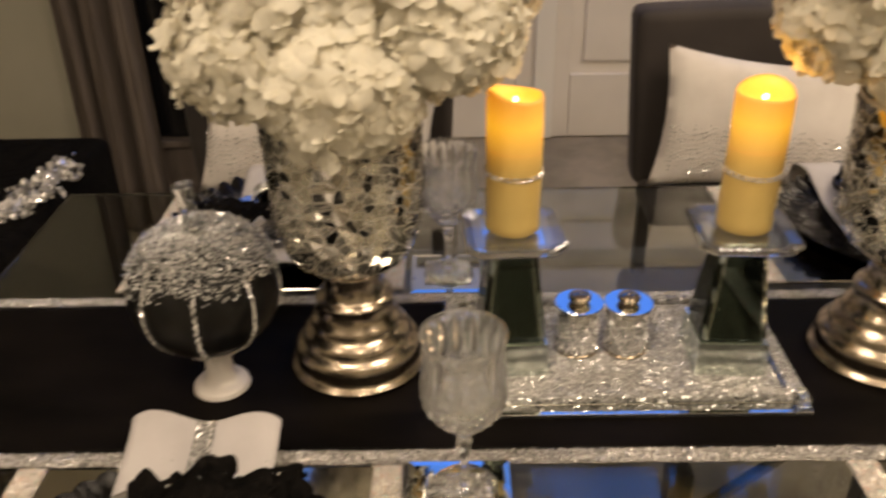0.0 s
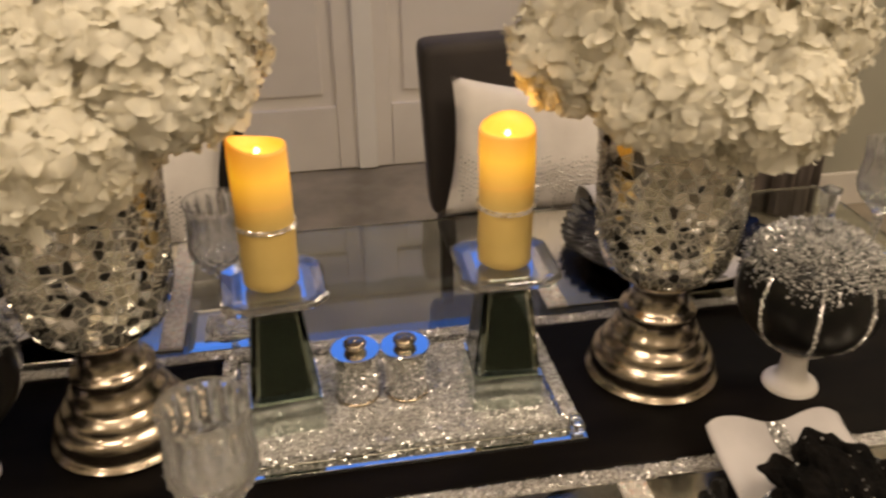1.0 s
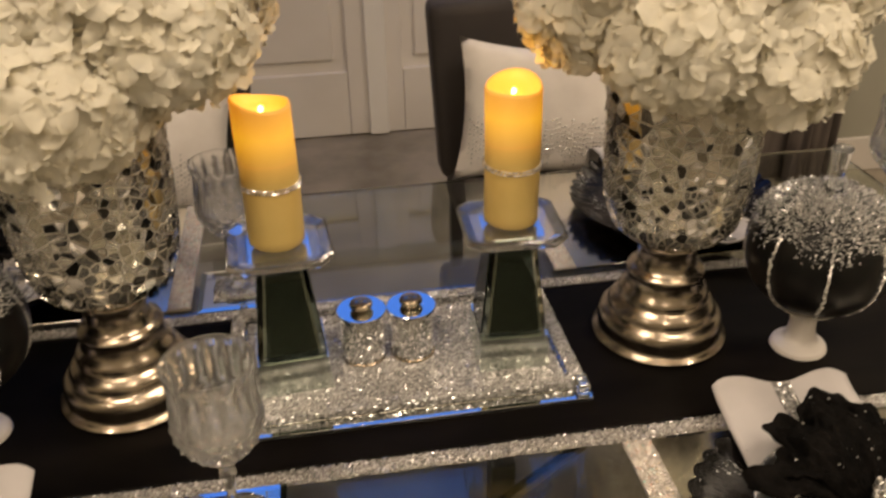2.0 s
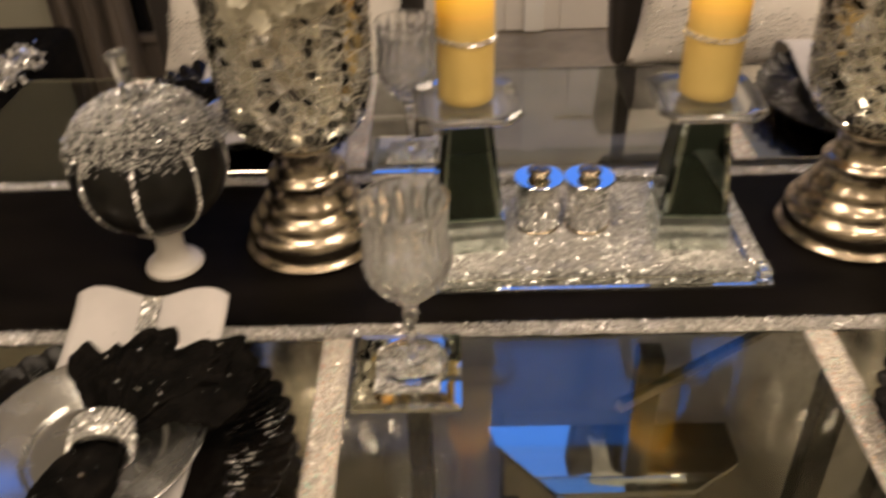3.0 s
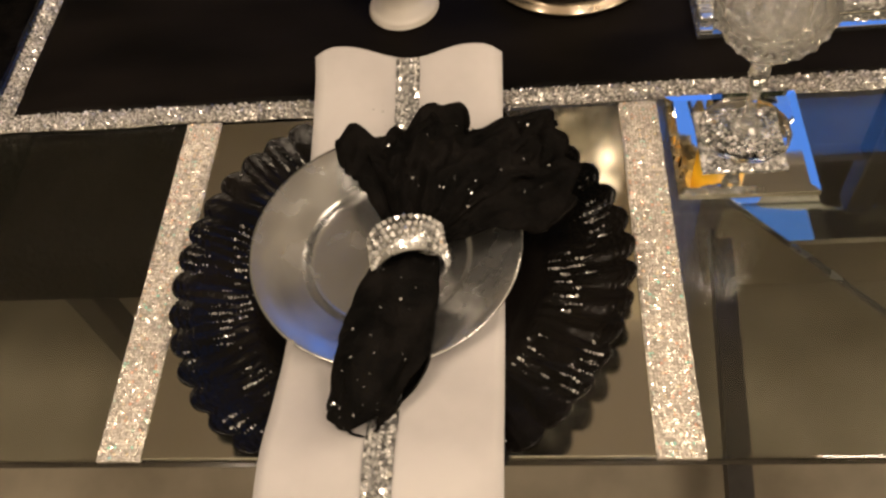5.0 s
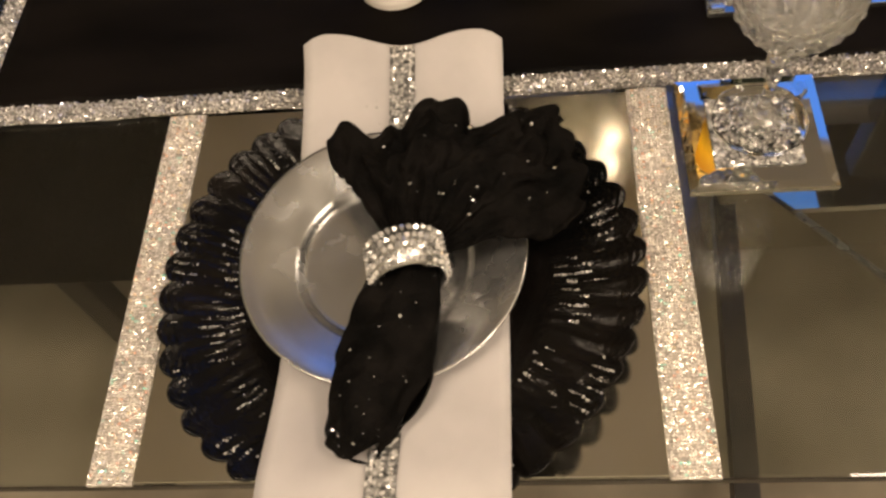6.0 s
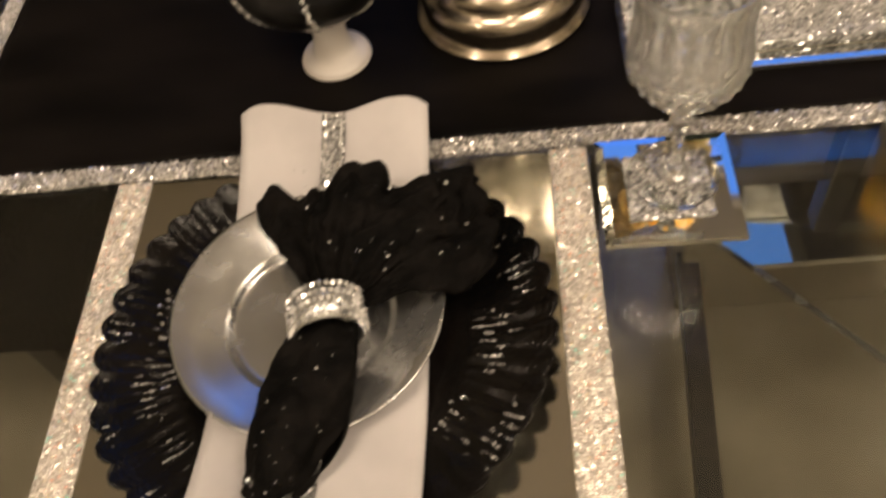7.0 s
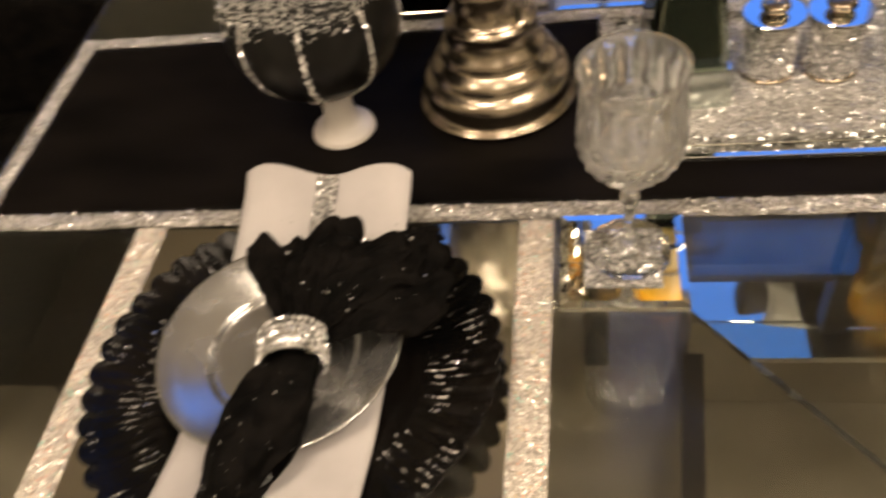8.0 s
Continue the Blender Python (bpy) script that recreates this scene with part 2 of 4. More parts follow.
def part(name, bm, material, parent=None, label="", smooth=True, at=None):
    """One mesh object under a thing or a part."""
    me = finish(bm, name, smooth)
    me.materials.append(M[material])
    ob = new(name, me)
    if parent is not None:
        ob.parent = parent
    if at is not None:
        ob.matrix_basis = at
    return tagged(ob, label)


def thing(name, m, label, category, group="", kind=""):
    ob = new(name)
    ob.empty_display_size = 0.02
    ob.matrix_basis = m
    return tagged(ob, label, category, group, kind)


def box(x0, x1, y0, y1, z0, z1, bevel=0.0, seg=2):
    bm = bmesh.new()
    bmesh.ops.create_cube(bm, size=1.0)
    for v in bm.verts:
        v.co = Vector((x0 + (v.co.x + 0.5) * (x1 - x0), y0 + (v.co.y + 0.5) * (y1 - y0), z0 + (v.co.z + 0.5) * (z1 - z0)))
    if bevel:
        bmesh.ops.bevel(bm, geom=bm.edges[:], offset=bevel, segments=seg, affect="EDGES", profile=0.6)
    return bm


def lathe(profile, seg=48, warp=None):
    """A turned form from (radius, height) pairs. warp(angle, k, r, z) gives another radius and height."""
    bm = bmesh.new()
    rings = []
    for k, (r, z) in enumerate(profile):
        if r < 1e-6:
            rings.append([bm.verts.new((0, 0, z))])
            continue
        ring = []
        for i in range(seg):
            a = 2 * math.pi * i / seg
            rr, zz = warp(a, k, r, z) if warp else (r, z)
            ring.append(bm.verts.new((rr * math.cos(a), rr * math.sin(a), zz)))
        rings.append(ring)
    for lo, hi in zip(rings, rings[1:]):
        for i in range(seg):
            j = (i + 1) % seg
            if len(lo) == 1 and len(hi) == 1:
                continue
            if len(lo) == 1:
                bm.faces.new((lo[0], hi[j], hi[i]))
            elif len(hi) == 1:
                bm.faces.new((lo[i], lo[j], hi[0]))
            else:
                bm.faces.new((lo[i], lo[j], hi[j], hi[i]))
    bmesh.ops.recalc_face_normals(bm, faces=bm.faces[:])
    return bm


def smooth_profile(points, n):
    """n points on a soft curve through the given ones."""
    out, last = [], len(points) - 1
    for s in range(n + 1):
        u = s / n * last
        i = min(int(u), last - 1)
        w = u - i
        p0, p1, p2, p3 = points[max(i - 1, 0)], points[i], points[i + 1], points[min(i + 2, last)]
        out.append(tuple(0.5 * (2 * b + (c - a) * w + (2 * a - 5 * b + 4 * c - d) * w * w + (3 * b - a - 3 * c + d) * w ** 3)
                         for a, b, c, d in zip(p0, p1, p2, p3)))
    return out


def sheet(nu, nv, fn, thick=0.0):
    """A cloth or panel: fn(u, v) gives the place, u and v from 0 to 1."""
    bm = bmesh.new()
    grid = [[bm.verts.new(fn(i / nu, j / nv)) for j in range(nv + 1)] for i in range(nu + 1)]
    for i in range(nu):
        for j in range(nv):
            bm.faces.new((grid[i][j], grid[i + 1][j], grid[i + 1][j + 1], grid[i][j + 1]))
    if thick:
        bmesh.ops.recalc_face_normals(bm, faces=bm.faces[:])
        bmesh.ops.solidify(bm, geom=bm.faces[:], thickness=thick)
    return bm


def add_gem(bm, place, r, rng, squash=1.0):
    """A small faceted bead, turned at random."""
    q = Euler((rng.uniform(0, 6.3), rng.uniform(0, 6.3), rng.uniform(0, 6.3))).to_matrix()
    pts = [(1, 0, 0), (-1, 0, 0), (0, 1, 0), (0, -1, 0), (0, 0, squash), (0, 0, -squash)]
    vs = [bm.verts.new(Vector(place) + q @ (Vector(p) * r)) for p in pts]
    for a, b, c in ((0, 2, 4), (2, 1, 4), (1, 3, 4), (3, 0, 4), (2, 0, 5), (1, 2, 5), (3, 1, 5), (0, 3, 5)):
        bm.faces.new((vs[a], vs[b], vs[c]))


def add_strand(bm, place, way, length, r):
    """A thin faceted splinter of tinsel, pointing along way."""
    side = way.orthogonal().normalized()
    other = way.cross(side)
    mid = [bm.verts.new(place + way * (0.4 * length) + d * r) for d in (side, other, -side, -other)]
    ends = bm.verts.new(place), bm.verts.new(place + way * length)
    for i in range(4):
        j = (i + 1) % 4
        bm.faces.new((ends[0], mid[j], mid[i]))
        bm.faces.new((mid[i], mid[j], ends[1]))


def stones(x0, x1, y0, y1, z, pitch, r, seed, jitter=0.25):
    """A field of small stones on a level patch."""
    rng = random.Random(seed)
    bm = bmesh.new()
    nx, ny = max(1, round((x1 - x0) / pitch)), max(1, round((y1 - y0) / pitch))
    for i in range(nx):
        for j in range(ny):
            x = x0 + (i + 0.5 + rng.gauss(0, jitter)) * (x1 - x0) / nx
            y = y0 + (j + 0.5 + rng.gauss(0, jitter)) * (y1 - y0) / ny
            add_gem(bm, (min(max(x, x0), x1), min(max(y, y0), y1), z + rng.uniform(0, 0.4) * r), r * rng.uniform(0.75, 1.2), rng, 0.8)
    return bm


def wob(x, y, z, s):
    return noise.noise(Vector((x * s, y * s, z * s)))


# ---- the room ----
X0, X1, Y0, Y1 = -2.2, 2.6, -1.7, 3.65
PIER_Y, PIER_W, PIER_E = 2.90, -0.755, 1.552      # walls either side of the door recess


def room():
    tagged(part("floor", box(X0, X1, Y0, Y1, -0.05, 0.0), "floor", smooth=False), "taupe floor with a soft sheen", "floor", kind="structure")
    tagged(part("ceiling", box(X0, X1, Y0, Y1, CEIL, CEIL + 0.08), "ceiling", smooth=False), "cream painted ceiling", "ceiling", kind="structure")
    walls = {"wall_north": (X0, X1, Y1, Y1 + 0.12), "wall_south": (X0, X1, Y0 - 0.12, Y0),
             "wall_west": (X0 - 0.12, X0, Y0, Y1), "wall_east": (X1, X1 + 0.12, Y0, Y1)}
    for name, (x0, x1, y0, y1) in walls.items():
        tagged(part(name, box(x0, x1, y0, y1, 0.0, CEIL), "wall", smooth=False), "grey-beige painted wall", "wall", kind="structure")
    for name, x0, x1 in (("wall_pier_west", X0, PIER_W), ("wall_pier_east", PIER_E, X1)):
        tagged(part(name, box(x0, x1, PIER_Y, Y1, 0.0, CEIL), "wall", smooth=False), "grey-beige painted wall beside the door recess", "wall", kind="structure")
    for x0, x1, y in ((PIER_W + 0.002, -0.505, Y1), (1.265, PIER_E - 0.002, Y1), (X0, -1.19, PIER_Y), (1.90, X1, PIER_Y)):
        tagged(part("baseboard", box(x0, x1, y - 0.018, y - 0.001, 0.0, 0.13, 0.004), "door", smooth=False), "white painted baseboard", "baseboard", kind="structure")


room()


def panel_door(name, x0, x1):
    """A door leaf with two sunk panels in the far wall."""
    d = thing(name, pose(0, 0, 0), "white panelled interior door, closed", "door", kind="structure")
    y = Y1 - 0.045
    part("leaf", box(x0, x1, y + 0.02, Y1 - 0.002, 0.004, 2.04, 0.003), "door", d, smooth=False)
    s, cross = 0.11, ((0.004, 0.27), (0.98, 1.12), (1.90, 2.04))
    for a, b in ((x0, x0 + s), (x1 - s, x1)):
        part("stile", box(a, b, y, y + 0.022, 0.004, 2.04, 0.005), "door", d, smooth=False)
    for z0, z1 in cross:
        part("rail", box(x0 + s + 0.001, x1 - s - 0.001, y, y + 0.022, z0, z1, 0.005), "door", d, smooth=False)
    for z0, z1 in ((0.27, 0.98), (1.12, 1.90)):
        part("panel", box(x0 + s + 0.05, x1 - s - 0.05, y + 0.006, y + 0.021, z0 + 0.05, z1 - 0.05, 0.007), "door", d, smooth=False)
    return d


panel_door("door_1", -0.38, 0.3792)
d2 = panel_door("door_2", 0.3808, 1.14)
part("astragal", box(0.345, 0.425, Y1 - 0.064, Y1 - 0.046, 0.004, 2.04, 0.006), "gloss_white", d2, "glossy white strip over the meeting edges", smooth=False)


def trims():
    for x0, x1 in ((-0.50, -0.385), (1.145, 1.26)):
        tagged(part("trim", box(x0, x1, Y1 - 0.035, Y1 - 0.001, 0.0, 2.14, 0.006), "door", smooth=False), "white painted door casing", "trim", kind="structure")
    tagged(part("trim", box(-0.50, 1.26, Y1 - 0.036, Y1 - 0.002, 2.145, 2.27, 0.006), "door", smooth=False), "white painted door casing", "trim", kind="structure")


trims()


def side_window(name, x0, x1):
    w = thing(name, pose(0, 0, 0), "tall narrow window, black against the night", "window", kind="structure")
    y = PIER_Y
    part("pane", box(x0, x1, y - 0.014, y - 0.004, 0.315, 2.2), "dark_glass", w, smooth=False)
    for a, b in ((x0 - 0.03, x0 - 0.001), (x1 + 0.001, x1 + 0.03)):
        part("window_frame", box(a, b, y - 0.03, y - 0.003, 0.314, 2.23, 0.004), "rubber", w, smooth=False)
    part("window_sill", box(x0 - 0.03, x1 + 0.03, y - 0.05, y - 0.003, 0.29, 0.313, 0.005), "drape", w, smooth=False)
    part("apron", box(x0 - 0.04, x1 + 0.035, y - 0.03, y - 0.003, 0.0, 0.289, 0.006), "drape", w, smooth=False)


side_window("window_1", -0.945, -0.825)
side_window("window_2", 1.635, 1.785)


def drape(x0, x1, seed, folds):
    def fn(u, v):
        x = x0 + (x1 - x0) * u
        fold = 0.026 * math.sin(u * folds + seed) + 0.012 * math.sin(u * folds * 1.9 + 2 * seed)
        return (x + 0.008 * math.sin(v * 4 + u * 9), PIER_Y - 0.095 + fold * (0.7 + 0.3 * (1 - v)), 0.015 + 2.45 * v)
    ob = part("curtain", sheet(80, 14, fn, 0.004), "drape")
    tagged(ob, "floor-length brown-grey drape hanging in soft folds", "curtain", "drapes beside the windows")


drape(-1.185, -0.925, 0.4, 21)
drape(-0.822, -0.765, 2.2, 8)
drape(1.750, 1.905, 1.3, 15)
drape(1.562, 1.612, 0.8, 8)


def blue_panel():
    p = thing("ceiling_light", pose(0.2, 3.05, CEIL - 0.004), "long ceiling light panel glowing blue", "ceiling light")
    part("diffuser", box(-0.91, 1.30, -0.6, 0.5, -0.018, -0.004, 0.003), "blue", p, smooth=False)
    for x0, x1, y0, y1 in ((-0.95, -0.911, -0.64, 0.54), (1.301, 1.34, -0.64, 0.54), (-0.91, 1.30, -0.64, -0.601), (-0.91, 1.30, 0.501, 0.54)):
        part("frame", box(x0, x1, y0, y1, -0.026, 0.003, 0.003), "door", p, smooth=False)


blue_panel()


def transom():
    w = thing("window_3", pose(0, 0, 0), "wide transom window above the doors, blue with dusk light", "window", kind="structure")
    part("pane", box(-0.72, 1.12, Y1 - 0.016, Y1 - 0.006, 2.30, 2.64), "blue", w, smooth=False)
    for x0, x1, z0, z1 in ((-0.76, 1.16, 2.272, 2.299), (-0.76, 1.16, 2.641, 2.67), (-0.76, -0.721, 2.30, 2.64), (1.121, 1.16, 2.30, 2.64)):
        part("window_frame", box(x0, x1, Y1 - 0.03, Y1 - 0.003, z0, z1, 0.004), "door", w, smooth=False)


transom()


# fitting for each of the unseen ceiling lamps
def downlight(x, y):
    d = thing("recessed_light", pose(x, y, CEIL), "round flush ceiling light out of view, at an assumed place, lit warm white", "ceiling light", "recessed lights")
    part("lens", lathe([(0.0, -0.006), (0.35, -0.006), (0.35, -0.001)], 40), "lamp", d)
    part("rim", lathe([(0.352, -0.002), (0.354, -0.012), (0.375, -0.008), (0.378, -0.001)], 40), "door", d)


for lx, ly in UNSEEN_DOWNLIGHTS:
    downlight(lx, ly)


def pendant(x, y):
    """An unseen hanging lamp, added for sparkle: canopy, rod and socket, no bulb mesh."""
    p = thing("pendant_light", pose(x, y, CEIL), "small hanging lamp fitting without a bulb, added out of view", "pendant light", "hanging lamps")
    part("canopy", lathe([(0.0, -0.02), (0.05, -0.018), (0.055, -0.001), (0.0, -0.001)], 28), "champagne", p)
    part("rod", lathe([(0.0, -0.33), (0.006, -0.33), (0.006, -0.02), (0.0, -0.02)], 12), "champagne", p)
    part("socket", lathe([(0.0, -0.345), (0.018, -0.345), (0.02, -0.332), (0.0, -0.328)], 20), "champagne", p)


for lx, ly in ADDED_PENDANTS:
    pendant(lx, ly)

# ---- the table ----
TX0, TX1, TY0, TY1 = -0.635, 1.025, 0.597, 1.55


PANEL = [(0.205, 1.105, 0.237), (0.420, 1.108, 0.237), (0.50, 1.16, 0.237), (0.50, 1.245, 0.237), (0.105, 1.245, 0.237), (0.118, 1.205, 0.237)]


def dining_table():
    t = thing("dining_table", pose(0, 0, 0), "rectangular clear glass dining table on a mirrored base", "table")
    top = part("tabletop", box(TX0, TX1, TY0, TY1, T - 0.012, T, 0.002, 2), "glass", t, "thick clear glass top", smooth=False)
    top.visible_shadow = False
    for x0, x1 in ((-0.30, -0.255), (0.645, 0.69)):
        for y0, y1 in ((0.86, 0.90), (1.23, 1.27)):
            part("leg", box(x0, x1, y0, y1, 0.0, T - 0.013, 0.003), "rubber", t, smooth=False)
    part("base_block", box(0.13, 0.46, 1.18, 1.30, 0.0, 0.216, 0.006), "floor", t, smooth=False)
    part("apron_panel", box(-0.02, 0.60, 1.215, 1.225, 0.46, T - 0.0135, 0.002), "dark_mirror", t, "dark mirrored panel under the glass", smooth=False)

    # mirrored panels of the base under the glass
    def slab(corners, thick=0.012):
        bm = bmesh.new()
        f = bm.faces.new([bm.verts.new(c) for c in corners])
        f.normal_update()
        bmesh.ops.solidify(bm, geom=[f], thickness=thick)
        bmesh.ops.recalc_face_normals(bm, faces=bm.faces[:])
        return bm
    part("base_panel", slab(PANEL), "mirror", t, "flat mirrored panel", smooth=False)
    # long dark bar lying low under the glass
    part("foot_rail", slab([(0.156, 1.20, 0.11), (0.112, 0.62, 0.11), (0.080, 0.62, 0.11), (0.124, 1.20, 0.11)], 0.03), "rubber", t, smooth=False)
    part("brace", slab([(0.235, 0.93, 0.62), (0.243, 0.922, 0.62), (0.62, 1.33, 0.40), (0.612, 1.34, 0.40)], 0.012), "champagne", t, smooth=False)
    part("brace", slab([(0.203, 1.095, 0.236), (0.209, 1.101, 0.236), (0.50, 0.80, 0.20), (0.494, 0.795, 0.20)], 0.005), "plate", t, smooth=False)


dining_table()

# runner of black satin with a silver glitter border
RX0, RX1, RY0, RY1, TRIM = -0.622, 1.01, 0.8965, 1.214, 0.019


def ripple(x, y):
    return 0.0006 + 0.0011 * (wob(x, y, 0.3, 9) + 0.6 * wob(x, y, 2.0, 22)) 


def table_runner():
    r = thing("table_runner", pose(0, 0, 0), "black satin table runner edged with silver glitter, lying along the table", "table runner")

    def cloth(u, v):
        x, y = RX0 + TRIM + (RX1 - RX0 - 2 * TRIM) * u, RY0 + TRIM + (RY1 - RY0 - 2 * TRIM) * v
        return (x, y, T + 0.003 + max(0.0, ripple(x, y)) + 0.0024 * max(0.0, wob(x * 0.7 + y, y * 0.4, 5, 14)))
    part("cloth", sheet(150, 36, cloth, 0.0012), "satin", r)

    def border(x0, y0, x1, y1):
        length = math.hypot(x1 - x0, y1 - y0)
        dx, dy = (x1 - x0) / length, (y1 - y0) / length

        def fn(u, v):
            x, y = x0 + (x1 - x0) * u, y0 + (y1 - y0) * u
            side = (v - 0.5) * TRIM + 0.0016 * wob(x, y, 1, 26)
            return (x - dy * side, y + dx * side, T + 0.0035 + 0.0012 * math.sin(v * math.pi) + 0.0007 * wob(x, y, v * 3, 60))
        return sheet(max(12, int(length / 0.012)), 4, fn, 0.0015)
    h = TRIM / 2
    part("glitter_border", border(RX0, RY0 + h, RX1, RY0 + h), "trim", r, "silver glitter border", smooth=False)
    part("glitter_border", border(RX0, RY1 - h, RX1, RY1 - h), "trim", r, "silver glitter border", smooth=False)
    part("glitter_border", border(RX0 + h, RY0 + TRIM, RX0 + h, RY1 - TRIM), "trim", r, "silver glitter border", smooth=False)
    part("glitter_border", border(RX1 - h, RY0 + TRIM, RX1 - h, RY1 - TRIM), "trim", r, "silver glitter border", smooth=False)
    for x0, x1, y0, y1 in ((RX0, RX1, RY0 + 0.001, RY0 + TRIM - 0.001), (RX0, RX1, RY1 - TRIM + 0.001, RY1 - 0.001), (RX0 + 0.001, RX0 + TRIM - 0.001, RY0, RY1)):
        tagged(part("glitter_grain", stones(x0, x1, y0, y1, T + 0.0054, 0.0025, 0.0014, 14, 0.4), "crystal", r, "rough silver glitter grains", smooth=False), kind="stuff")


table_runner()

# ---- place settings; each is built once about the charger's middle, its near side towards -y ----
SETTINGS = [((-0.241, 0.728), 0, (0.0, 0.0)), ((0.573, 0.721), 0, (0.026, 0.007)), ((-0.255, 1.400), 180, (0.0, 0.0)), ((0.657, 1.374), 180, (0.032, -0.030))]
TURNED = {1: (-0.015, 0.0, 38), 3: (0.0, 0.0, 20)}      # settings whose black napkin lies another way
MAT_W, MAT_Y0, MAT_Y1, STRIP = 0.392, -0.130, 0.166, 0.030


def placemat():
    m = thing("placemat", pose(0, 0, T), "mirrored placemat with silver glitter bands on the glass table", "placemat", "placemats")
    h = MAT_W / 2
    part("mirror_sheet", box(-h + STRIP, h - STRIP, MAT_Y0, MAT_Y1, 0.0006, 0.0026, 0.0006, 1), "mat_mirror", m, smooth=False)

    def band(x0):
        def fn(u, v):
            return (x0 + STRIP * v, MAT_Y0 - 0.002 + (MAT_Y1 - MAT_Y0 + 0.003) * u, 0.0034 + 0.0008 * math.sin(v * math.pi) + 0.0003 * wob(u * 3, v, x0, 8))
        return sheet(60, 5, fn, 0.0028)
    part("glitter_band", band(-h), "strip", m, "silver rhinestone mesh band", smooth=False)
    part("glitter_band", band(h - STRIP), "strip", m, "silver rhinestone mesh band", smooth=False)
    for x0 in (-h + 0.001, h - STRIP + 0.001):
        tagged(part("rhinestone_mesh", stones(x0, x0 + STRIP - 0.002, MAT_Y0 - 0.001, MAT_Y1, 0.0042, 0.0024, 0.00125, 6, 0.05), "rhinestone", m, "close rows of tiny rhinestones", smooth=False), kind="stuff")
    return m


LOBES = 42


def charger():
    top = smooth_profile([(0.088, 0.007), (0.095, 0.010), (0.105, 0.013), (0.118, 0.0145), (0.132, 0.0165), (0.146, 0.020), (0.155, 0.0245), (0.1585, 0.0265)], 56)
    prof = [(0.0, 0.006), (0.045, 0.006), (0.078, 0.006)] + top + [(0.1600, 0.0255), (0.1580, 0.0235), (0.146, 0.0175), (0.118, 0.0115), (0.092, 0.005), (0.085, 0.0), (0.0, 0.0)]
    last_top = len(top) + 3

    def warp(a, k, r, z):
        lobe = abs(math.sin(a * LOBES / 2 + 0.5 * math.sin(3 * a)))
        w = min(1.0, max(0.0, (r - 0.098) / 0.058))
        ruffle = 0.5 + 0.5 * math.cos(a + 0.9)
        fold = a * LOBES * 2 + 5 * wob(math.cos(a), math.sin(a), r * 6, 3.1) + 2 * math.sin(13 * a)
        calm = 0.5 + 0.9 * wob(math.cos(a), math.sin(a), r * 9, 5.3)
        pleat = 0.0007 * math.sin(fold) * min(1.0, 3 * w) * (1 - 0.3 * w) * max(0.15, calm)
        if k < last_top:
            # small beads along the pleats
            pleat += 0.0005 * math.sin(r * 1500 + 2.0 * math.sin(fold * 0.5) + 7 * a) * math.cos(a * 126) * min(1.0, 3 * w)
        return r * (1 + w ** 3 * (0.044 * lobe ** 0.6 - 0.028 + 0.012 * math.sin(5 * a + 1))), z + pleat + w ** 3 * (0.0015 + 0.007 * ruffle ** 3) * (lobe - 0.5) + w * w * 0.002 * math.sin(4 * a)
    c = part("charger_plate", lathe(prof, 504, warp), "gloss_black")
    c.matrix_basis = pose(0, 0, T + 0.0032)
    rng = random.Random(5)
    bm = bmesh.new()
    # clustered bright specks stand in for lamp glints on the black rim
    for _ in range(2600):
        a, r = rng.uniform(0, 2 * math.pi), 0.104 + 0.050 * rng.random() ** 0.9
        if wob(1.3 * math.cos(a), 1.3 * math.sin(a), r * 14, 3.3) + rng.gauss(0, 0.12) < 0.22:
            continue
        lane = round(a * 63 / math.pi) * math.pi / 63 + rng.gauss(0, 0.004)
        for k in range(rng.randint(1, 3)):
            q = min(r + 0.0024 * k, 0.155)
            add_gem(bm, (q * math.cos(lane), q * math.sin(lane), 0.0146 + max(0, (q - 0.118)) * 0.30), 0.0004 + 0.0009 * rng.random() ** 3, rng)
    tagged(part("glitter_dust", bm, "crystal", c, "bright specks standing in for glints on the pleated rim", smooth=False), kind="stuff")
    return tagged(c, "black glossy charger plate with a pleated, scalloped rim", "charger plate", "charger plates")


NAP_HALF = 0.074


def napkin_path(s):
    """y and height of the long napkin from its far end, over the charger, to its hanging end."""
    pts = [(0.190, 0.050), (0.170, 0.041), (0.140, 0.0335), (0.10, 0.0250), (0.06, 0.0145), (0.0, 0.0125), (-0.06, 0.0145), (-0.10, 0.0225), (-0.14, 0.0335),
           (-0.168, 0.0325), (-0.196, 0.0250), (-0.218, 0.002), (-0.230, -0.045), (-0.235, -0.11), (-0.236, -0.18)]
    last = len(pts) - 1
    u = s * last
    i = min(int(u), last - 1)
    w = u - i
    p0, p1, p2, p3 = pts[max(i - 1, 0)], pts[i], pts[i + 1], pts[min(i + 2, last)]
    return tuple(0.5 * (2 * b + (c - a) * w + (2 * a - 5 * b + 4 * c - d) * w * w + (3 * b - a - 3 * c + d) * w ** 3) for a, b, c, d in zip(p0, p1, p2, p3))


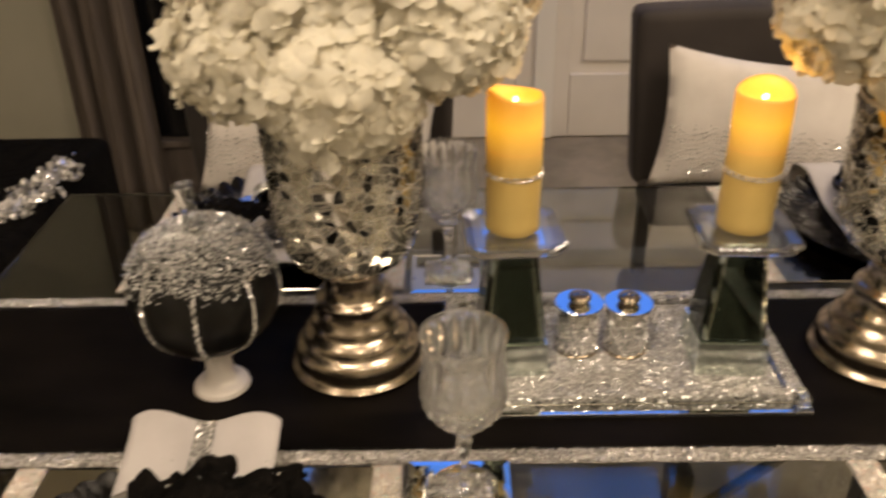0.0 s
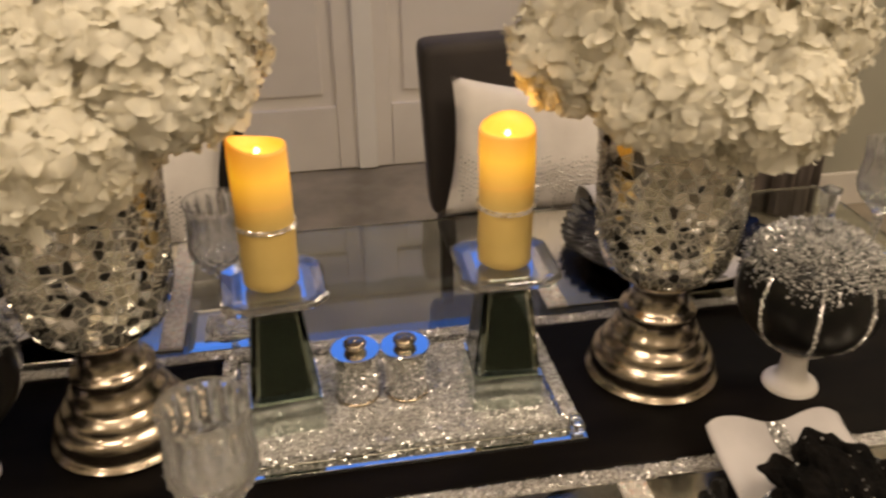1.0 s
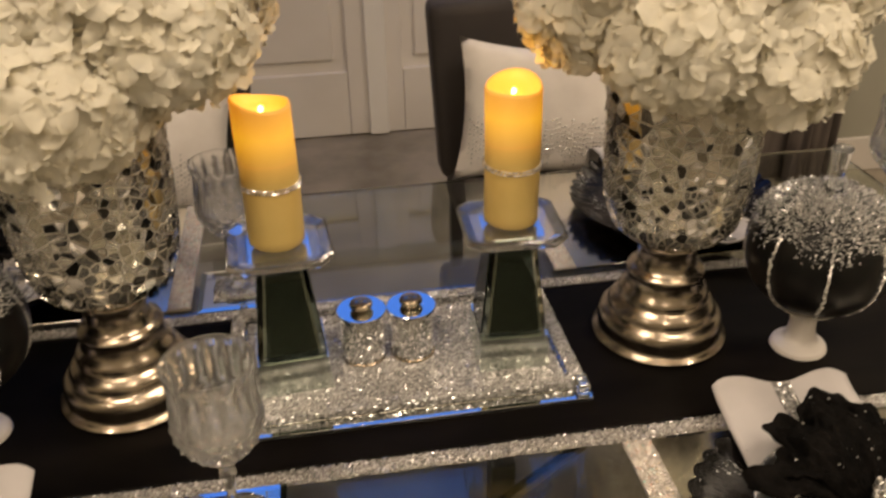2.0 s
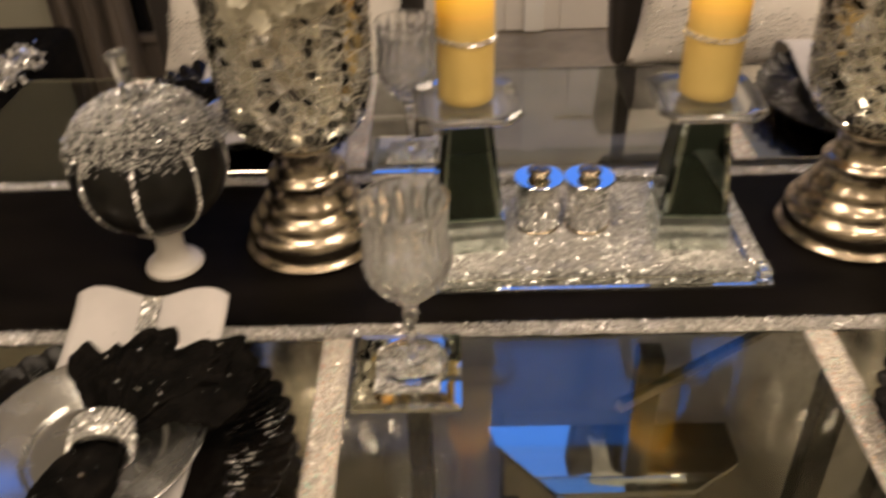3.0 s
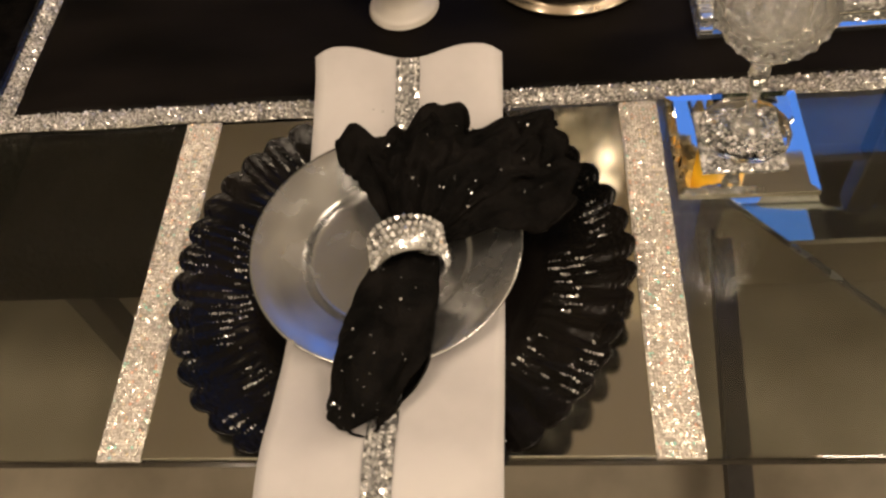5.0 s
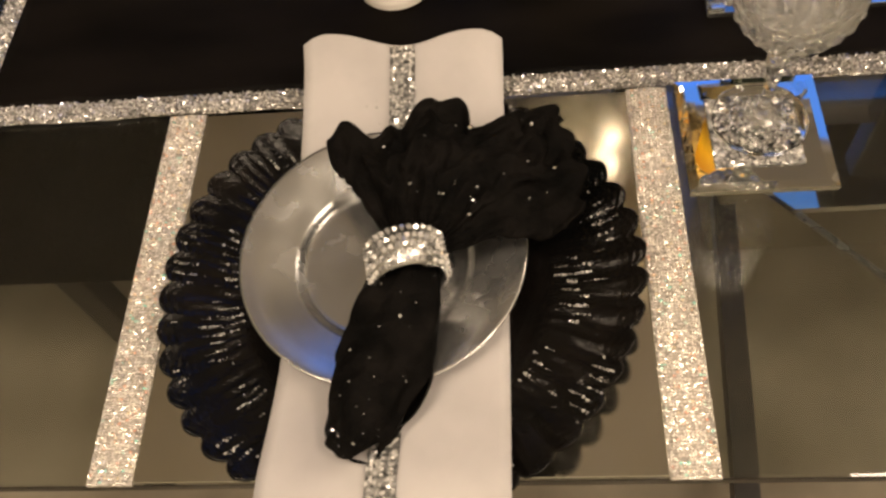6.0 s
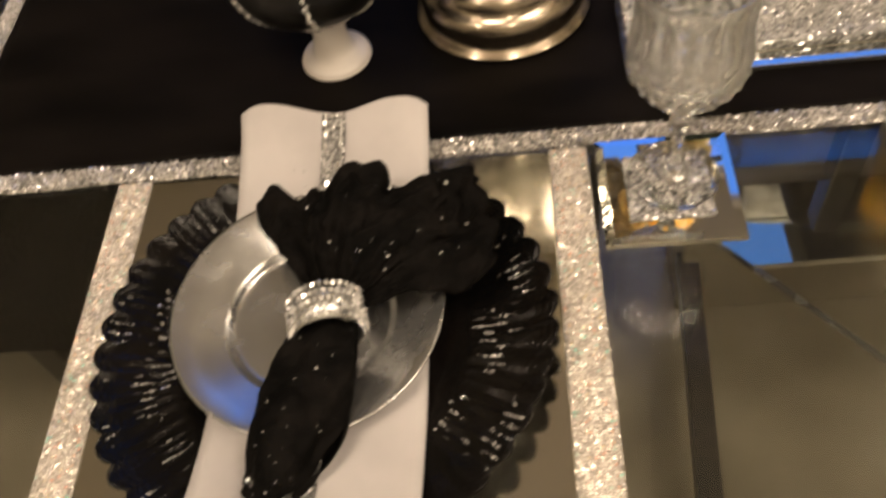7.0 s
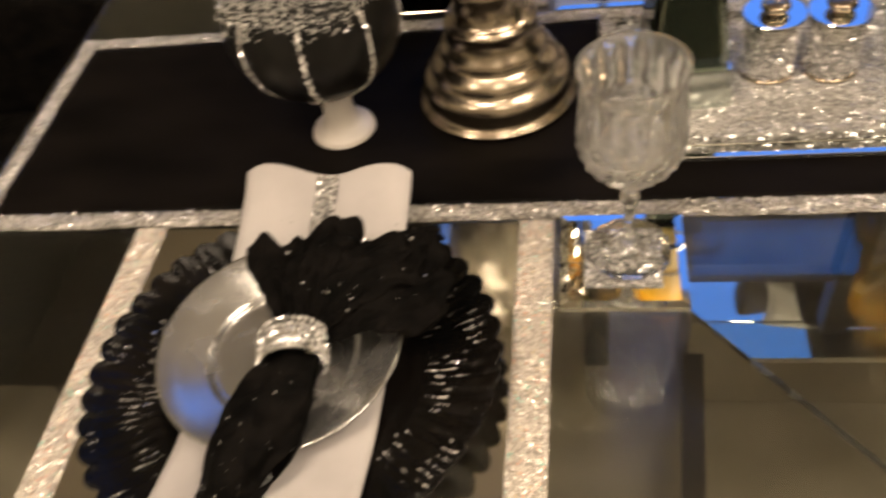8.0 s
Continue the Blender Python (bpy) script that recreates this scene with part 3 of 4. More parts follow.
def white_napkin():
    n = thing("white_napkin", pose(0, 0, T + 0.0032), "long white cloth napkin with crystal ribbon under a silver plate", "napkin", "white napkins")

    def surf(u, v, lift=0.0, half=NAP_HALF, mid=0.0):
        y, z = napkin_path(u)
        x = mid + (v - 0.5) * 2 * half
        far = max(0.0, 1 - u / 0.16)
        wave = 0.010 * far * (math.cos(x / NAP_HALF * 5.2) * -0.5 + 0.3 * x / NAP_HALF * -1)
        y += far * (0.010 * (abs(x) / NAP_HALF) ** 2 - 0.006)
        y -= 0.009 * far * max(0.0, (abs(x) / NAP_HALF - 0.78) / 0.22) ** 2
        hang = max(0.0, (u - 0.72) / 0.28)
        x = x * (1 + 0.03 * hang + 0.03 * max(0, 0.25 - u)) - 0.010 * hang
        y -= hang * 0.006 * math.sin(x * 60)
        return (x, y - (lift if hang > 0.15 else 0), z + wave + lift * (hang <= 0.15) + 0.0012 * wob(x, y, z, 18))
    part("cloth", sheet(90, 20, lambda u, v: surf(u, v), 0.002), "linen", n)
    part("ribbon", sheet(150, 3, lambda u, v: surf(0.015 + 0.985 * u, v, 0.0026, 0.0092, 0.0), 0.0012), "crushed", n, "band of clear crystals", smooth=False)
    rng = random.Random(8)
    bm = bmesh.new()
    for i in range(150):
        for k in (-0.8, 0.0, 0.8):
            x, y, z = surf(0.02 + 0.975 * i / 150, 0.5 + k * 0.5, 0.0032, 0.0075, 0.0)
            add_gem(bm, (x, y, z), rng.uniform(0.0013, 0.0020), rng, 0.7)
    tagged(part("ribbon_crystal", bm, "crystal", n, "clear crystals sewn on the ribbon", smooth=False), kind="stuff")
    return n


def silver_plate():
    prof = [(0.0, 0.003), (0.052, 0.003), (0.0555, 0.0032), (0.0575, 0.0052), (0.0600, 0.0078), (0.0620, 0.0085), (0.078, 0.0150), (0.0935, 0.0215), (0.0955, 0.0216),
            (0.0950, 0.0196), (0.080, 0.0125), (0.062, 0.0050), (0.055, 0.0), (0.0, 0.0)]
    p = part("dessert_plate", lathe(prof, 96), "plate")
    return tagged(p, "small satin silver plate with a wide flat rim, on the napkin", "plate", "silver plates")


def napkin_ring_set():
    """A black velvet napkin drawn through a crystal ring: it fans out behind and hangs as a tail in front."""
    n = thing("black_napkin", pose(0, 0, 0), "black flecked velvet napkin gathered in a crystal ring on a plate", "napkin", "black napkins")
    rng = random.Random(12)

    def tail(u, v):
        # u: round the roll, v: from the ring to the end
        a = 2 * math.pi * u
        w = 0.0215 + 0.0085 * math.sin(math.pi * min(1.0, v * 1.1)) - 0.002 * v
        h = 0.0135 + 0.006 * math.sin(v * 2.4)
        k = 1 + 0.10 * math.sin(3 * a + 4 * v) + 0.06 * math.sin(7 * a - 6 * v)
        shut = 1 - max(0.0, (v - 0.93) / 0.07) * 0.75
        x, y = 0.010 + w * k * math.cos(a) - 0.026 * v, -0.012 - 0.118 * v
        blunt = max(0.0, (v - 0.80) / 0.20) ** 2
        x += 0.004 * wob(u * 5, v * 4, 1.0, 1.7) - 0.004 * blunt * math.cos(a)
        return (x, y + 0.002 * math.sin(a * 2) * v + 0.010 * blunt * math.cos(a) ** 2, 0.036 - 0.006 * v + h * k * math.sin(a) * shut + 0.004 * wob(u * 7, v * 6, 4.0, 1.5))
    bm = sheet(56, 30, tail)
    bmesh.ops.remove_doubles(bm, verts=bm.verts[:], dist=0.0004)
    part("tail", bm, "black_velvet", n)

    edge = [(-0.64, 0.080), (-0.56, 0.108), (-0.44, 0.106), (-0.21, 0.082), (-0.05, 0.087), (0.12, 0.110), (0.22, 0.110), (0.42, 0.097),
            (0.55, 0.110), (0.66, 0.128), (0.78, 0.131), (0.95, 0.121), (1.2, 0.113), (1.45, 0.094)]

    def hem(a):
        for (a0, r0), (a1, r1) in zip(edge, edge[1:]):
            if a <= a1:
                return r0 + (r1 - r0) * min(1.0, max(0.0, (a - a0) / (a1 - a0)))
        return edge[-1][1]

    def fan(a0, a1, reach, lift, seed):
        def fn(u, v):
            a = a0 + (a1 - a0) * u
            far = hem(a) * reach * 1.08
            r = 0.016 + (far + 0.004 * math.sin(u * 37 + seed * 9) - 0.016) * v ** 0.85
            crumple = 0.010 * wob(u * 2.4, v * 1.6, seed, 2.1) + 0.006 * wob(u * 5, v * 4, seed + 3, 2.3)
            rise = lift * math.sin(min(1.0, v * 1.15) * 2.5) + 0.012 * math.sin(u * 3.14) * v
            return (0.012 + r * math.sin(a), -0.006 + r * math.cos(a), 0.037 + rise + crumple * (0.25 + v) + 0.0022 * math.sin(u * 13 + seed) * (1 - v) + 0.003 * wob(u * 9, v * 7, seed, 1.9))
        return sheet(64, 26, fn, 0.0016)
    part("fold", fan(-0.64, 0.80, 1.0, 0.016, 0.25), "black_velvet", n)
    part("fold", fan(0.30, 1.40, 1.0, 0.011, 0.6), "black_velvet", n)
    part("fold", fan(-0.40, 1.05, 0.86, 0.022, 0.1), "black_velvet", n)
    bm = bmesh.new()
    for _ in range(44):
        a, r = rng.uniform(-0.5, 1.3), rng.uniform(0.03, 0.125)
        add_gem(bm, (0.012 + r * math.sin(a), -0.004 + r * math.cos(a), 0.036 + 0.022 + rng.uniform(-0.004, 0.012)), 0.0005 + 0.0014 * rng.random() ** 3, rng)
    for _ in range(30):
        v, a = rng.random(), rng.uniform(0.4, 2.7)
        x, y, z = tail(a / 6.283, v)
        add_gem(bm, (x, y, z + 0.0004), 0.0004 + 0.0008 * rng.random() ** 3, rng)
    tagged(part("metallic_fleck", bm, "crystal", n, "silver flecks", smooth=False), kind="stuff")
    return n


def crystal_ring():
    g = thing("napkin_ring", pose(0, 0, 0), "napkin ring covered in clear crystals, round the black napkin", "napkin ring", "napkin rings")
    prof = [(0.0215, -0.014), (0.0238, -0.0145), (0.0245, 0.0), (0.0238, 0.0145), (0.0215, 0.014), (0.021, 0.0), (0.0215, -0.014)]
    part("band", lathe(prof, 48), "plate", g)
    rng = random.Random(3)
    bm = bmesh.new()
    for k in range(5):
        for i in range(34):
            a = 2 * math.pi * (i + 0.5 * (k % 2)) / 34
            z = -0.0115 + 0.00575 * k
            add_gem(bm, (0.0248 * math.cos(a), 0.0248 * math.sin(a), z), 0.0026, rng, 0.9)
    tagged(part("crystal_covering", bm, "crystal", g, "five rows of clear crystals", smooth=False), kind="stuff")
    return g


def lay_settings():
    mat0, ch0, nap0, pl0, bn0, rg0 = placemat(), charger(), white_napkin(), silver_plate(), napkin_ring_set(), crystal_ring()
    for n, ((x, y), turn, shift) in enumerate(SETTINGS):
        base = pose(x, y, T, 0, 0, turn)
        spots = [(mat0, pose(shift[0], shift[1], 0)), (ch0, pose(0, 0, 0.0034)), (nap0, pose(0, 0, 0.0038)), (pl0, pose(-0.008, 0.012, 0.0190, 2, 1, 0)),
                 (bn0, pose(0, 0, 0.012)), (rg0, pose(0.012, -0.008, 0.054, 90, 0, 12))]
        if n in TURNED:
            spots[4] = (bn0, pose(*TURNED[n][:2], 0.012, 0, 0, TURNED[n][2]))
            spots[5] = (rg0, spots[4][1] @ pose(0.012, -0.008, 0.042, 90, 0, 12))
        for ob, m in spots:
            if n == 0:
                ob.matrix_basis = base @ m
            else:
                copy_thing(ob, base @ m)


lay_settings()

# ---- coasters and wine glasses ----


def coaster():
    c = thing("coaster", pose(0, 0, T), "square mirror coaster with a sparkling centre under a wine glass", "coaster", "coasters")
    bm = bmesh.new()
    a, b, z0, z1, z2 = 0.0505, 0.0440, 0.0008, 0.0058, 0.0065
    r0 = [bm.verts.new((sx * a, sy * a, z0)) for sx, sy in ((-1, -1), (1, -1), (1, 1), (-1, 1))]
    r1 = [bm.verts.new((sx * a, sy * a, z1)) for sx, sy in ((-1, -1), (1, -1), (1, 1), (-1, 1))]
    r2 = [bm.verts.new((sx * b, sy * b, z2)) for sx, sy in ((-1, -1), (1, -1), (1, 1), (-1, 1))]
    for lo, hi in ((r0, r1), (r1, r2)):
        for i in range(4):
            j = (i + 1) % 4
            bm.faces.new((lo[i], lo[j], hi[j], hi[i]))
    bm.faces.new(r2)
    bm.faces.new(r0[::-1])
    part("mirror_plate", bm, "mirror", c, smooth=False)
    part("crystal_inlay", box(-0.031, 0.031, -0.031, 0.031, 0.0066, 0.0078, 0.0004, 1), "crushed", c, "crushed crystal inlay", smooth=False)
    tagged(part("crystal_fill", stones(-0.030, 0.030, -0.030, 0.030, 0.0078, 0.0026, 0.0015, 27, 0.45), "crystal", c, "clear crystal chips", smooth=False), kind="stuff")
    return c


def wine_glass():
    g = thing("wine_glass", pose(0, 0, 0), "cut crystal wine glass on a mirror coaster", "wine glass", "wine glasses")
    outer = smooth_profile([(0.0065, 0.0670), (0.0095, 0.0750), (0.0225, 0.0875), (0.0355, 0.1020), (0.0408, 0.1170), (0.0397, 0.1340), (0.0368, 0.1570), (0.0388, 0.1840)], 34)
    inner = smooth_profile([(0.0372, 0.1840), (0.0332, 0.1570), (0.0355, 0.1340), (0.0345, 0.1190), (0.0285, 0.1070), (0.0160, 0.0940), (0.0120, 0.0765), (0.0, 0.0745)], 22)

    def cut(a, k, r, z):
        if k >= len(outer):
            return r, z
        low = max(0.0, 1 - abs(z - 0.106) / 0.034)
        high = max(0.0, min(1.0, (z - 0.132) / 0.012)) * max(0.0, min(1, (0.181 - z) / 0.01))
        flute = -0.0030 * abs(math.sin(a * 7)) ** 0.8 * high
        s, d = a * 14 / (2 * math.pi), (z - 0.074) / 0.012
        dia = abs(((s + d) % 1.0) - 0.5) + abs(((s - d) % 1.0) - 0.5)
        return r + flute - 0.0058 * low * dia, z
    part("bowl", lathe(outer + inner, 168, cut), "cut", g, smooth=False)
    stem = smooth_profile([(0.0062, 0.0670), (0.0078, 0.0600), (0.0052, 0.0480), (0.0042, 0.0320), (0.0046, 0.0180), (0.0062, 0.010), (0.012, 0.0062)], 24)
    part("stem", lathe([(0.0, 0.0672)] + stem + [(0.0, 0.0060)], 12), "cut", g, smooth=False)

    def petal(a, k, r, z):
        return r * (1 + 0.03 * abs(math.sin(a * 6)) * (r > 0.02)), z
    part("foot", lathe([(0.0, 0.0058), (0.012, 0.0058), (0.024, 0.0036), (0.0325, 0.0022), (0.0335, 0.0010), (0.032, 0.0), (0.0, 0.0)], 72, petal), "thin_foot", g)
    return g


def lay_glasses():
    c0, g0 = coaster(), wine_glass()
    for n, (x, y) in enumerate([(0.0115, 0.8465), (0.001, 1.267), (0.936, 1.275)]):
        if n == 0:
            c0.matrix_basis, g0.matrix_basis = pose(x, y, T), pose(x + 0.005, y + 0.008, T + 0.0095)
        else:
            copy_thing(c0, pose(x, y, T))
            copy_thing(g0, pose(x + 0.002, y, T + 0.0079, 0, 0, 25 * n))


lay_glasses()

# ---- middle of the table: tray, shakers, candle holders ----
TR = T + 0.0065          # on top of the runner


def tray():
    t = thing("mirrored_tray", pose(0.195, 1.088, TR), "rectangular mirrored tray of sparkling crystal on the black runner", "tray")
    part("glass_base", box(-0.200, 0.200, -0.125, 0.114, -0.003, 0.0012, 0.001), "clear", t, "clear glass slab", smooth=False)
    part("mirror_backing", box(-0.196, 0.196, -0.1095, 0.112, 0.0013, 0.0032, 0.0005, 1), "mirror", t, smooth=False)
    part("edge_strip", box(-0.199, 0.199, -0.1246, -0.1100, 0.0013, 0.0021, 0.0003, 1), "mirror", t, "narrow mirrored edge", smooth=False)
    part("crystal_bed", box(-0.178, 0.178, -0.0938, 0.084, 0.0034, 0.0050, 0.0005, 1), "crushed", t, "bed of crushed crystal", smooth=False)
    tagged(part("crystal_fill", stones(-0.177, 0.177, -0.0930, 0.083, 0.0050, 0.0020, 0.0011, 23, 0.45), "crystal", t, "loose clear crystal chips", smooth=False), kind="stuff")
    for x0, x1, y0, y1 in ((-0.184, 0.184, -0.1085, -0.0945), (-0.197, 0.197, 0.0855, 0.103), (-0.197, -0.180, -0.0975, 0.085), (0.180, 0.197, -0.0975, 0.085)):
        rim = part("rim", box(x0, x1, y0, y1, 0.0034, 0.0125, 0.0022), "crushed", t, "rim of crushed crystal", smooth=False)
        tagged(part("crystal_fill", stones(x0 + 0.001, x1 - 0.001, y0 + 0.001, y1 - 0.001, 0.0125, 0.0021, 0.0012, 29, 0.45), "crystal", rim, smooth=False), kind="stuff")
    for sx in (-1, 1):
        part("corner_block", box(sx * 0.1915 - 0.0065, sx * 0.1915 + 0.0065, -0.119, -0.0985, 0.0034, 0.0150, 0.002), "clear", t, smooth=False)


tray()
BED = TR + 0.0055


def shaker():
    s = thing("salt_shaker", pose(0, 0, 0), "round crystal-covered shaker with a mirrored lid, on the tray", "salt shaker", "salt and pepper shakers")
    part("body", lathe([(0.0, 0.001), (0.0225, 0.001), (0.0235, 0.003), (0.0235, 0.058), (0.0205, 0.0608), (0.0, 0.0608)], 40), "plate", s, "silvered round body")
    rng = random.Random(37)
    bm = bmesh.new()
    for k in range(17):
        for i in range(32):
            a = 2 * math.pi * (i + rng.uniform(-0.4, 0.4)) / 32
            add_gem(bm, (0.0236 * math.cos(a), 0.0236 * math.sin(a), 0.003 + 0.0033 * (k + rng.uniform(0, 0.8))), rng.uniform(0.0010, 0.0021), rng)
    tagged(part("crystal_fill", bm, "crystal", s, "clear crystal chips", smooth=False), kind="stuff")
    part("base_ring", lathe([(0.0230, 0.0), (0.0255, 0.0), (0.0260, 0.0012), (0.0252, 0.0030), (0.0236, 0.0032)], 40), "champagne", s)
    part("lid", lathe([(0.0, 0.0612), (0.0272, 0.0612), (0.0282, 0.0622), (0.0282, 0.0636), (0.0276, 0.0642), (0.0, 0.0642)], 48), "mirror", s, "mirrored disc lid", smooth=False)
    part("knob", lathe([(r, 0.0642 + (z - 0.0548) * 0.66) for r, z in smooth_profile([(0.0090, 0.0548), (0.0072, 0.0566), (0.0080, 0.0574), (0.0118, 0.0600), (0.0132, 0.0645), (0.0118, 0.0692), (0.0070, 0.0724), (0.0030, 0.0736), (0.0034, 0.0750), (0.0, 0.0758)], 28)], 32), "champagne", s, "polished ball knob")
    return s


s0 = shaker()
s0.matrix_basis = pose(0.1545, 1.082, BED)
copy_thing(s0, pose(0.2110, 1.080, BED, 0, 0, 30))


def frustum(b, t, z0, z1):
    bm = bmesh.new()
    lo = [bm.verts.new((sx * b, sy * b, z0)) for sx, sy in ((-1, -1), (1, -1), (1, 1), (-1, 1))]
    hi = [bm.verts.new((sx * t, sy * t, z1)) for sx, sy in ((-1, -1), (1, -1), (1, 1), (-1, 1))]
    for i in range(4):
        j = (i + 1) % 4
        bm.faces.new((lo[i], lo[j], hi[j], hi[i]))
    bm.faces.new(lo[::-1])
    bm.faces.new(hi)
    return bm


def candle_holder():
    h = thing("candle_holder", pose(0, 0, 0), "tall tapered mirrored candle holder topped with a square crystal plate", "candle holder", "candle holders")
    part("base_block", frustum(0.0405, 0.0382, 0.0, 0.041), "green_silver", h, smooth=False)
    bm = frustum(0.0362, 0.0235, 0.0412, 0.154)
    bmesh.ops.bevel(bm, geom=bm.edges[:], offset=0.004, segments=1, affect="EDGES")
    part("column", bm, "green_mirror", h, "silver mirror column with cut edges", smooth=False)
    for k in range(4):
        a, b = 0.0336, 0.0180
        bm = bmesh.new()
        pts = [(-a * 0.84, -a - 0.0023, 0.045), (a * 0.84, -a - 0.0023, 0.045), (b * 0.96, -b - 0.0060, 0.151), (-b * 0.96, -b - 0.0060, 0.151)]
        f = bm.faces.new([bm.verts.new(p) for p in pts])
        f.normal_update()
        bmesh.ops.solidify(bm, geom=[f], thickness=-0.0015)
        bmesh.ops.recalc_face_normals(bm, faces=bm.faces[:])
        part("facet", bm, "dark_mirror", h, smooth=False, at=pose(0, 0, 0, 0, 0, 90 * k))
    part("neck", frustum(0.028, 0.032, 0.1542, 0.1572), "mirror", h, smooth=False)
    plate = bmesh.new()
    rings = []
    for r, z in ((0.042, 0.1575), (0.0525, 0.1625), (0.0540, 0.1650), (0.0540, 0.1700), (0.0515, 0.1720)):
        k = 0.72
        rings.append([plate.verts.new((x * r, y * r, z)) for x, y in ((-k, -1), (k, -1), (1, -k), (1, k), (k, 1), (-k, 1), (-1, k), (-1, -k))])
    for lo, hi in zip(rings, rings[1:]):
        for i in range(8):
            plate.faces.new((lo[i], lo[(i + 1) % 8], hi[(i + 1) % 8], hi[i]))
    plate.faces.new(rings[0][::-1])
    plate.faces.new(rings[-1])
    part("crystal_plate", plate, "clear", h, "thick clear crystal plate with cut corners", smooth=False)
    return h


CANDLE_H = 0.152


def candle():
    c = thing("candle", pose(0, 0, 0), "ivory flameless pillar candle glowing orange, with a rhinestone band", "candle", "candles")

    def warp(a, k, r, z):
        if z > CANDLE_H - 0.012:
            z += (0.0045 * math.sin(a + 0.6) + 0.002 * math.sin(2 * a)) * (1 if r > 0.022 else 0.4)
        return r * (1 + 0.012 * math.sin(3 * a + z * 40)), z
    prof = [(0.0, 0.0), (0.027, 0.0), (0.0290, 0.002)] + [(0.0290, 0.002 + 0.143 * i / 16) for i in range(1, 17)] + \
           [(0.0290, 0.149), (0.0280, 0.152), (0.0262, 0.1515), (0.0245, 0.147), (0.018, 0.1425), (0.008, 0.1405), (0.0, 0.1405)]
    part("wax", lathe(prof, 56, warp), "wax", c, "ivory wax, orange inner glow put in as emission towards the top")
    part("flame", lathe(smooth_profile([(0.0, 0.1410), (0.0024, 0.1418), (0.0028, 0.1440), (0.0018, 0.1465), (0.0, 0.1478)], 14), 14), "flame", c, "small glowing flame bulb")
    rng = random.Random(2)
    bm = bmesh.new()
    for k in range(2):
        for i in range(52):
            a = 2 * math.pi * (i + 0.5 * k) / 52
            add_gem(bm, (0.0302 * math.cos(a), 0.0302 * math.sin(a), 0.0655 + 0.0032 * k + 0.0012 * math.sin(a)), 0.0018, rng)
    tagged(part("rhinestone_band", bm, "crystal", c, "band of small rhinestones", smooth=False), kind="stuff")
    return c


def lay_candles():
    h0, c0 = candle_holder(), candle()
    for n, (x, y, turn) in enumerate([(0.3215, 1.064, -2), (0.0730, 1.066, 4)]):
        if n == 0:
            h0.matrix_basis, c0.matrix_basis = pose(x, y, BED, 0, 0, turn), pose(x, y, BED + 0.1723, 0, 0, 20)
        else:
            copy_thing(h0, pose(x, y, BED, 0, 0, turn))
            copy_thing(c0, pose(x, y, BED + 0.1723, 0, 0, 140))
        # this point light stands just above the wax, not inside it
        data = bpy.data.lights.new("candle_flame_lamp", "POINT")
        data.energy, data.color, data.shadow_soft_size = 0.07, (1.0, 0.5, 0.08), 0.006
        new("candle_flame_lamp", data).matrix_world = pose(x, y, BED + 0.1723 + 0.170)


lay_candles()

# ---- vases with hydrangeas ----
CUP = smooth_profile([(0.0300, 0.131), (0.0500, 0.138), (0.0680, 0.155), (0.0775, 0.186), (0.0808, 0.230), (0.0820, 0.275), (0.0838, 0.315)], 40)


def cup_at(h):
    """Radius of the cup at a height."""
    for (r0, z0), (r1, z1) in zip(CUP, CUP[1:]):
        if z0 <= h <= z1:
            return r0 + (r1 - r0) * (h - z0) / max(z1 - z0, 1e-9)
    return CUP[-1][0]


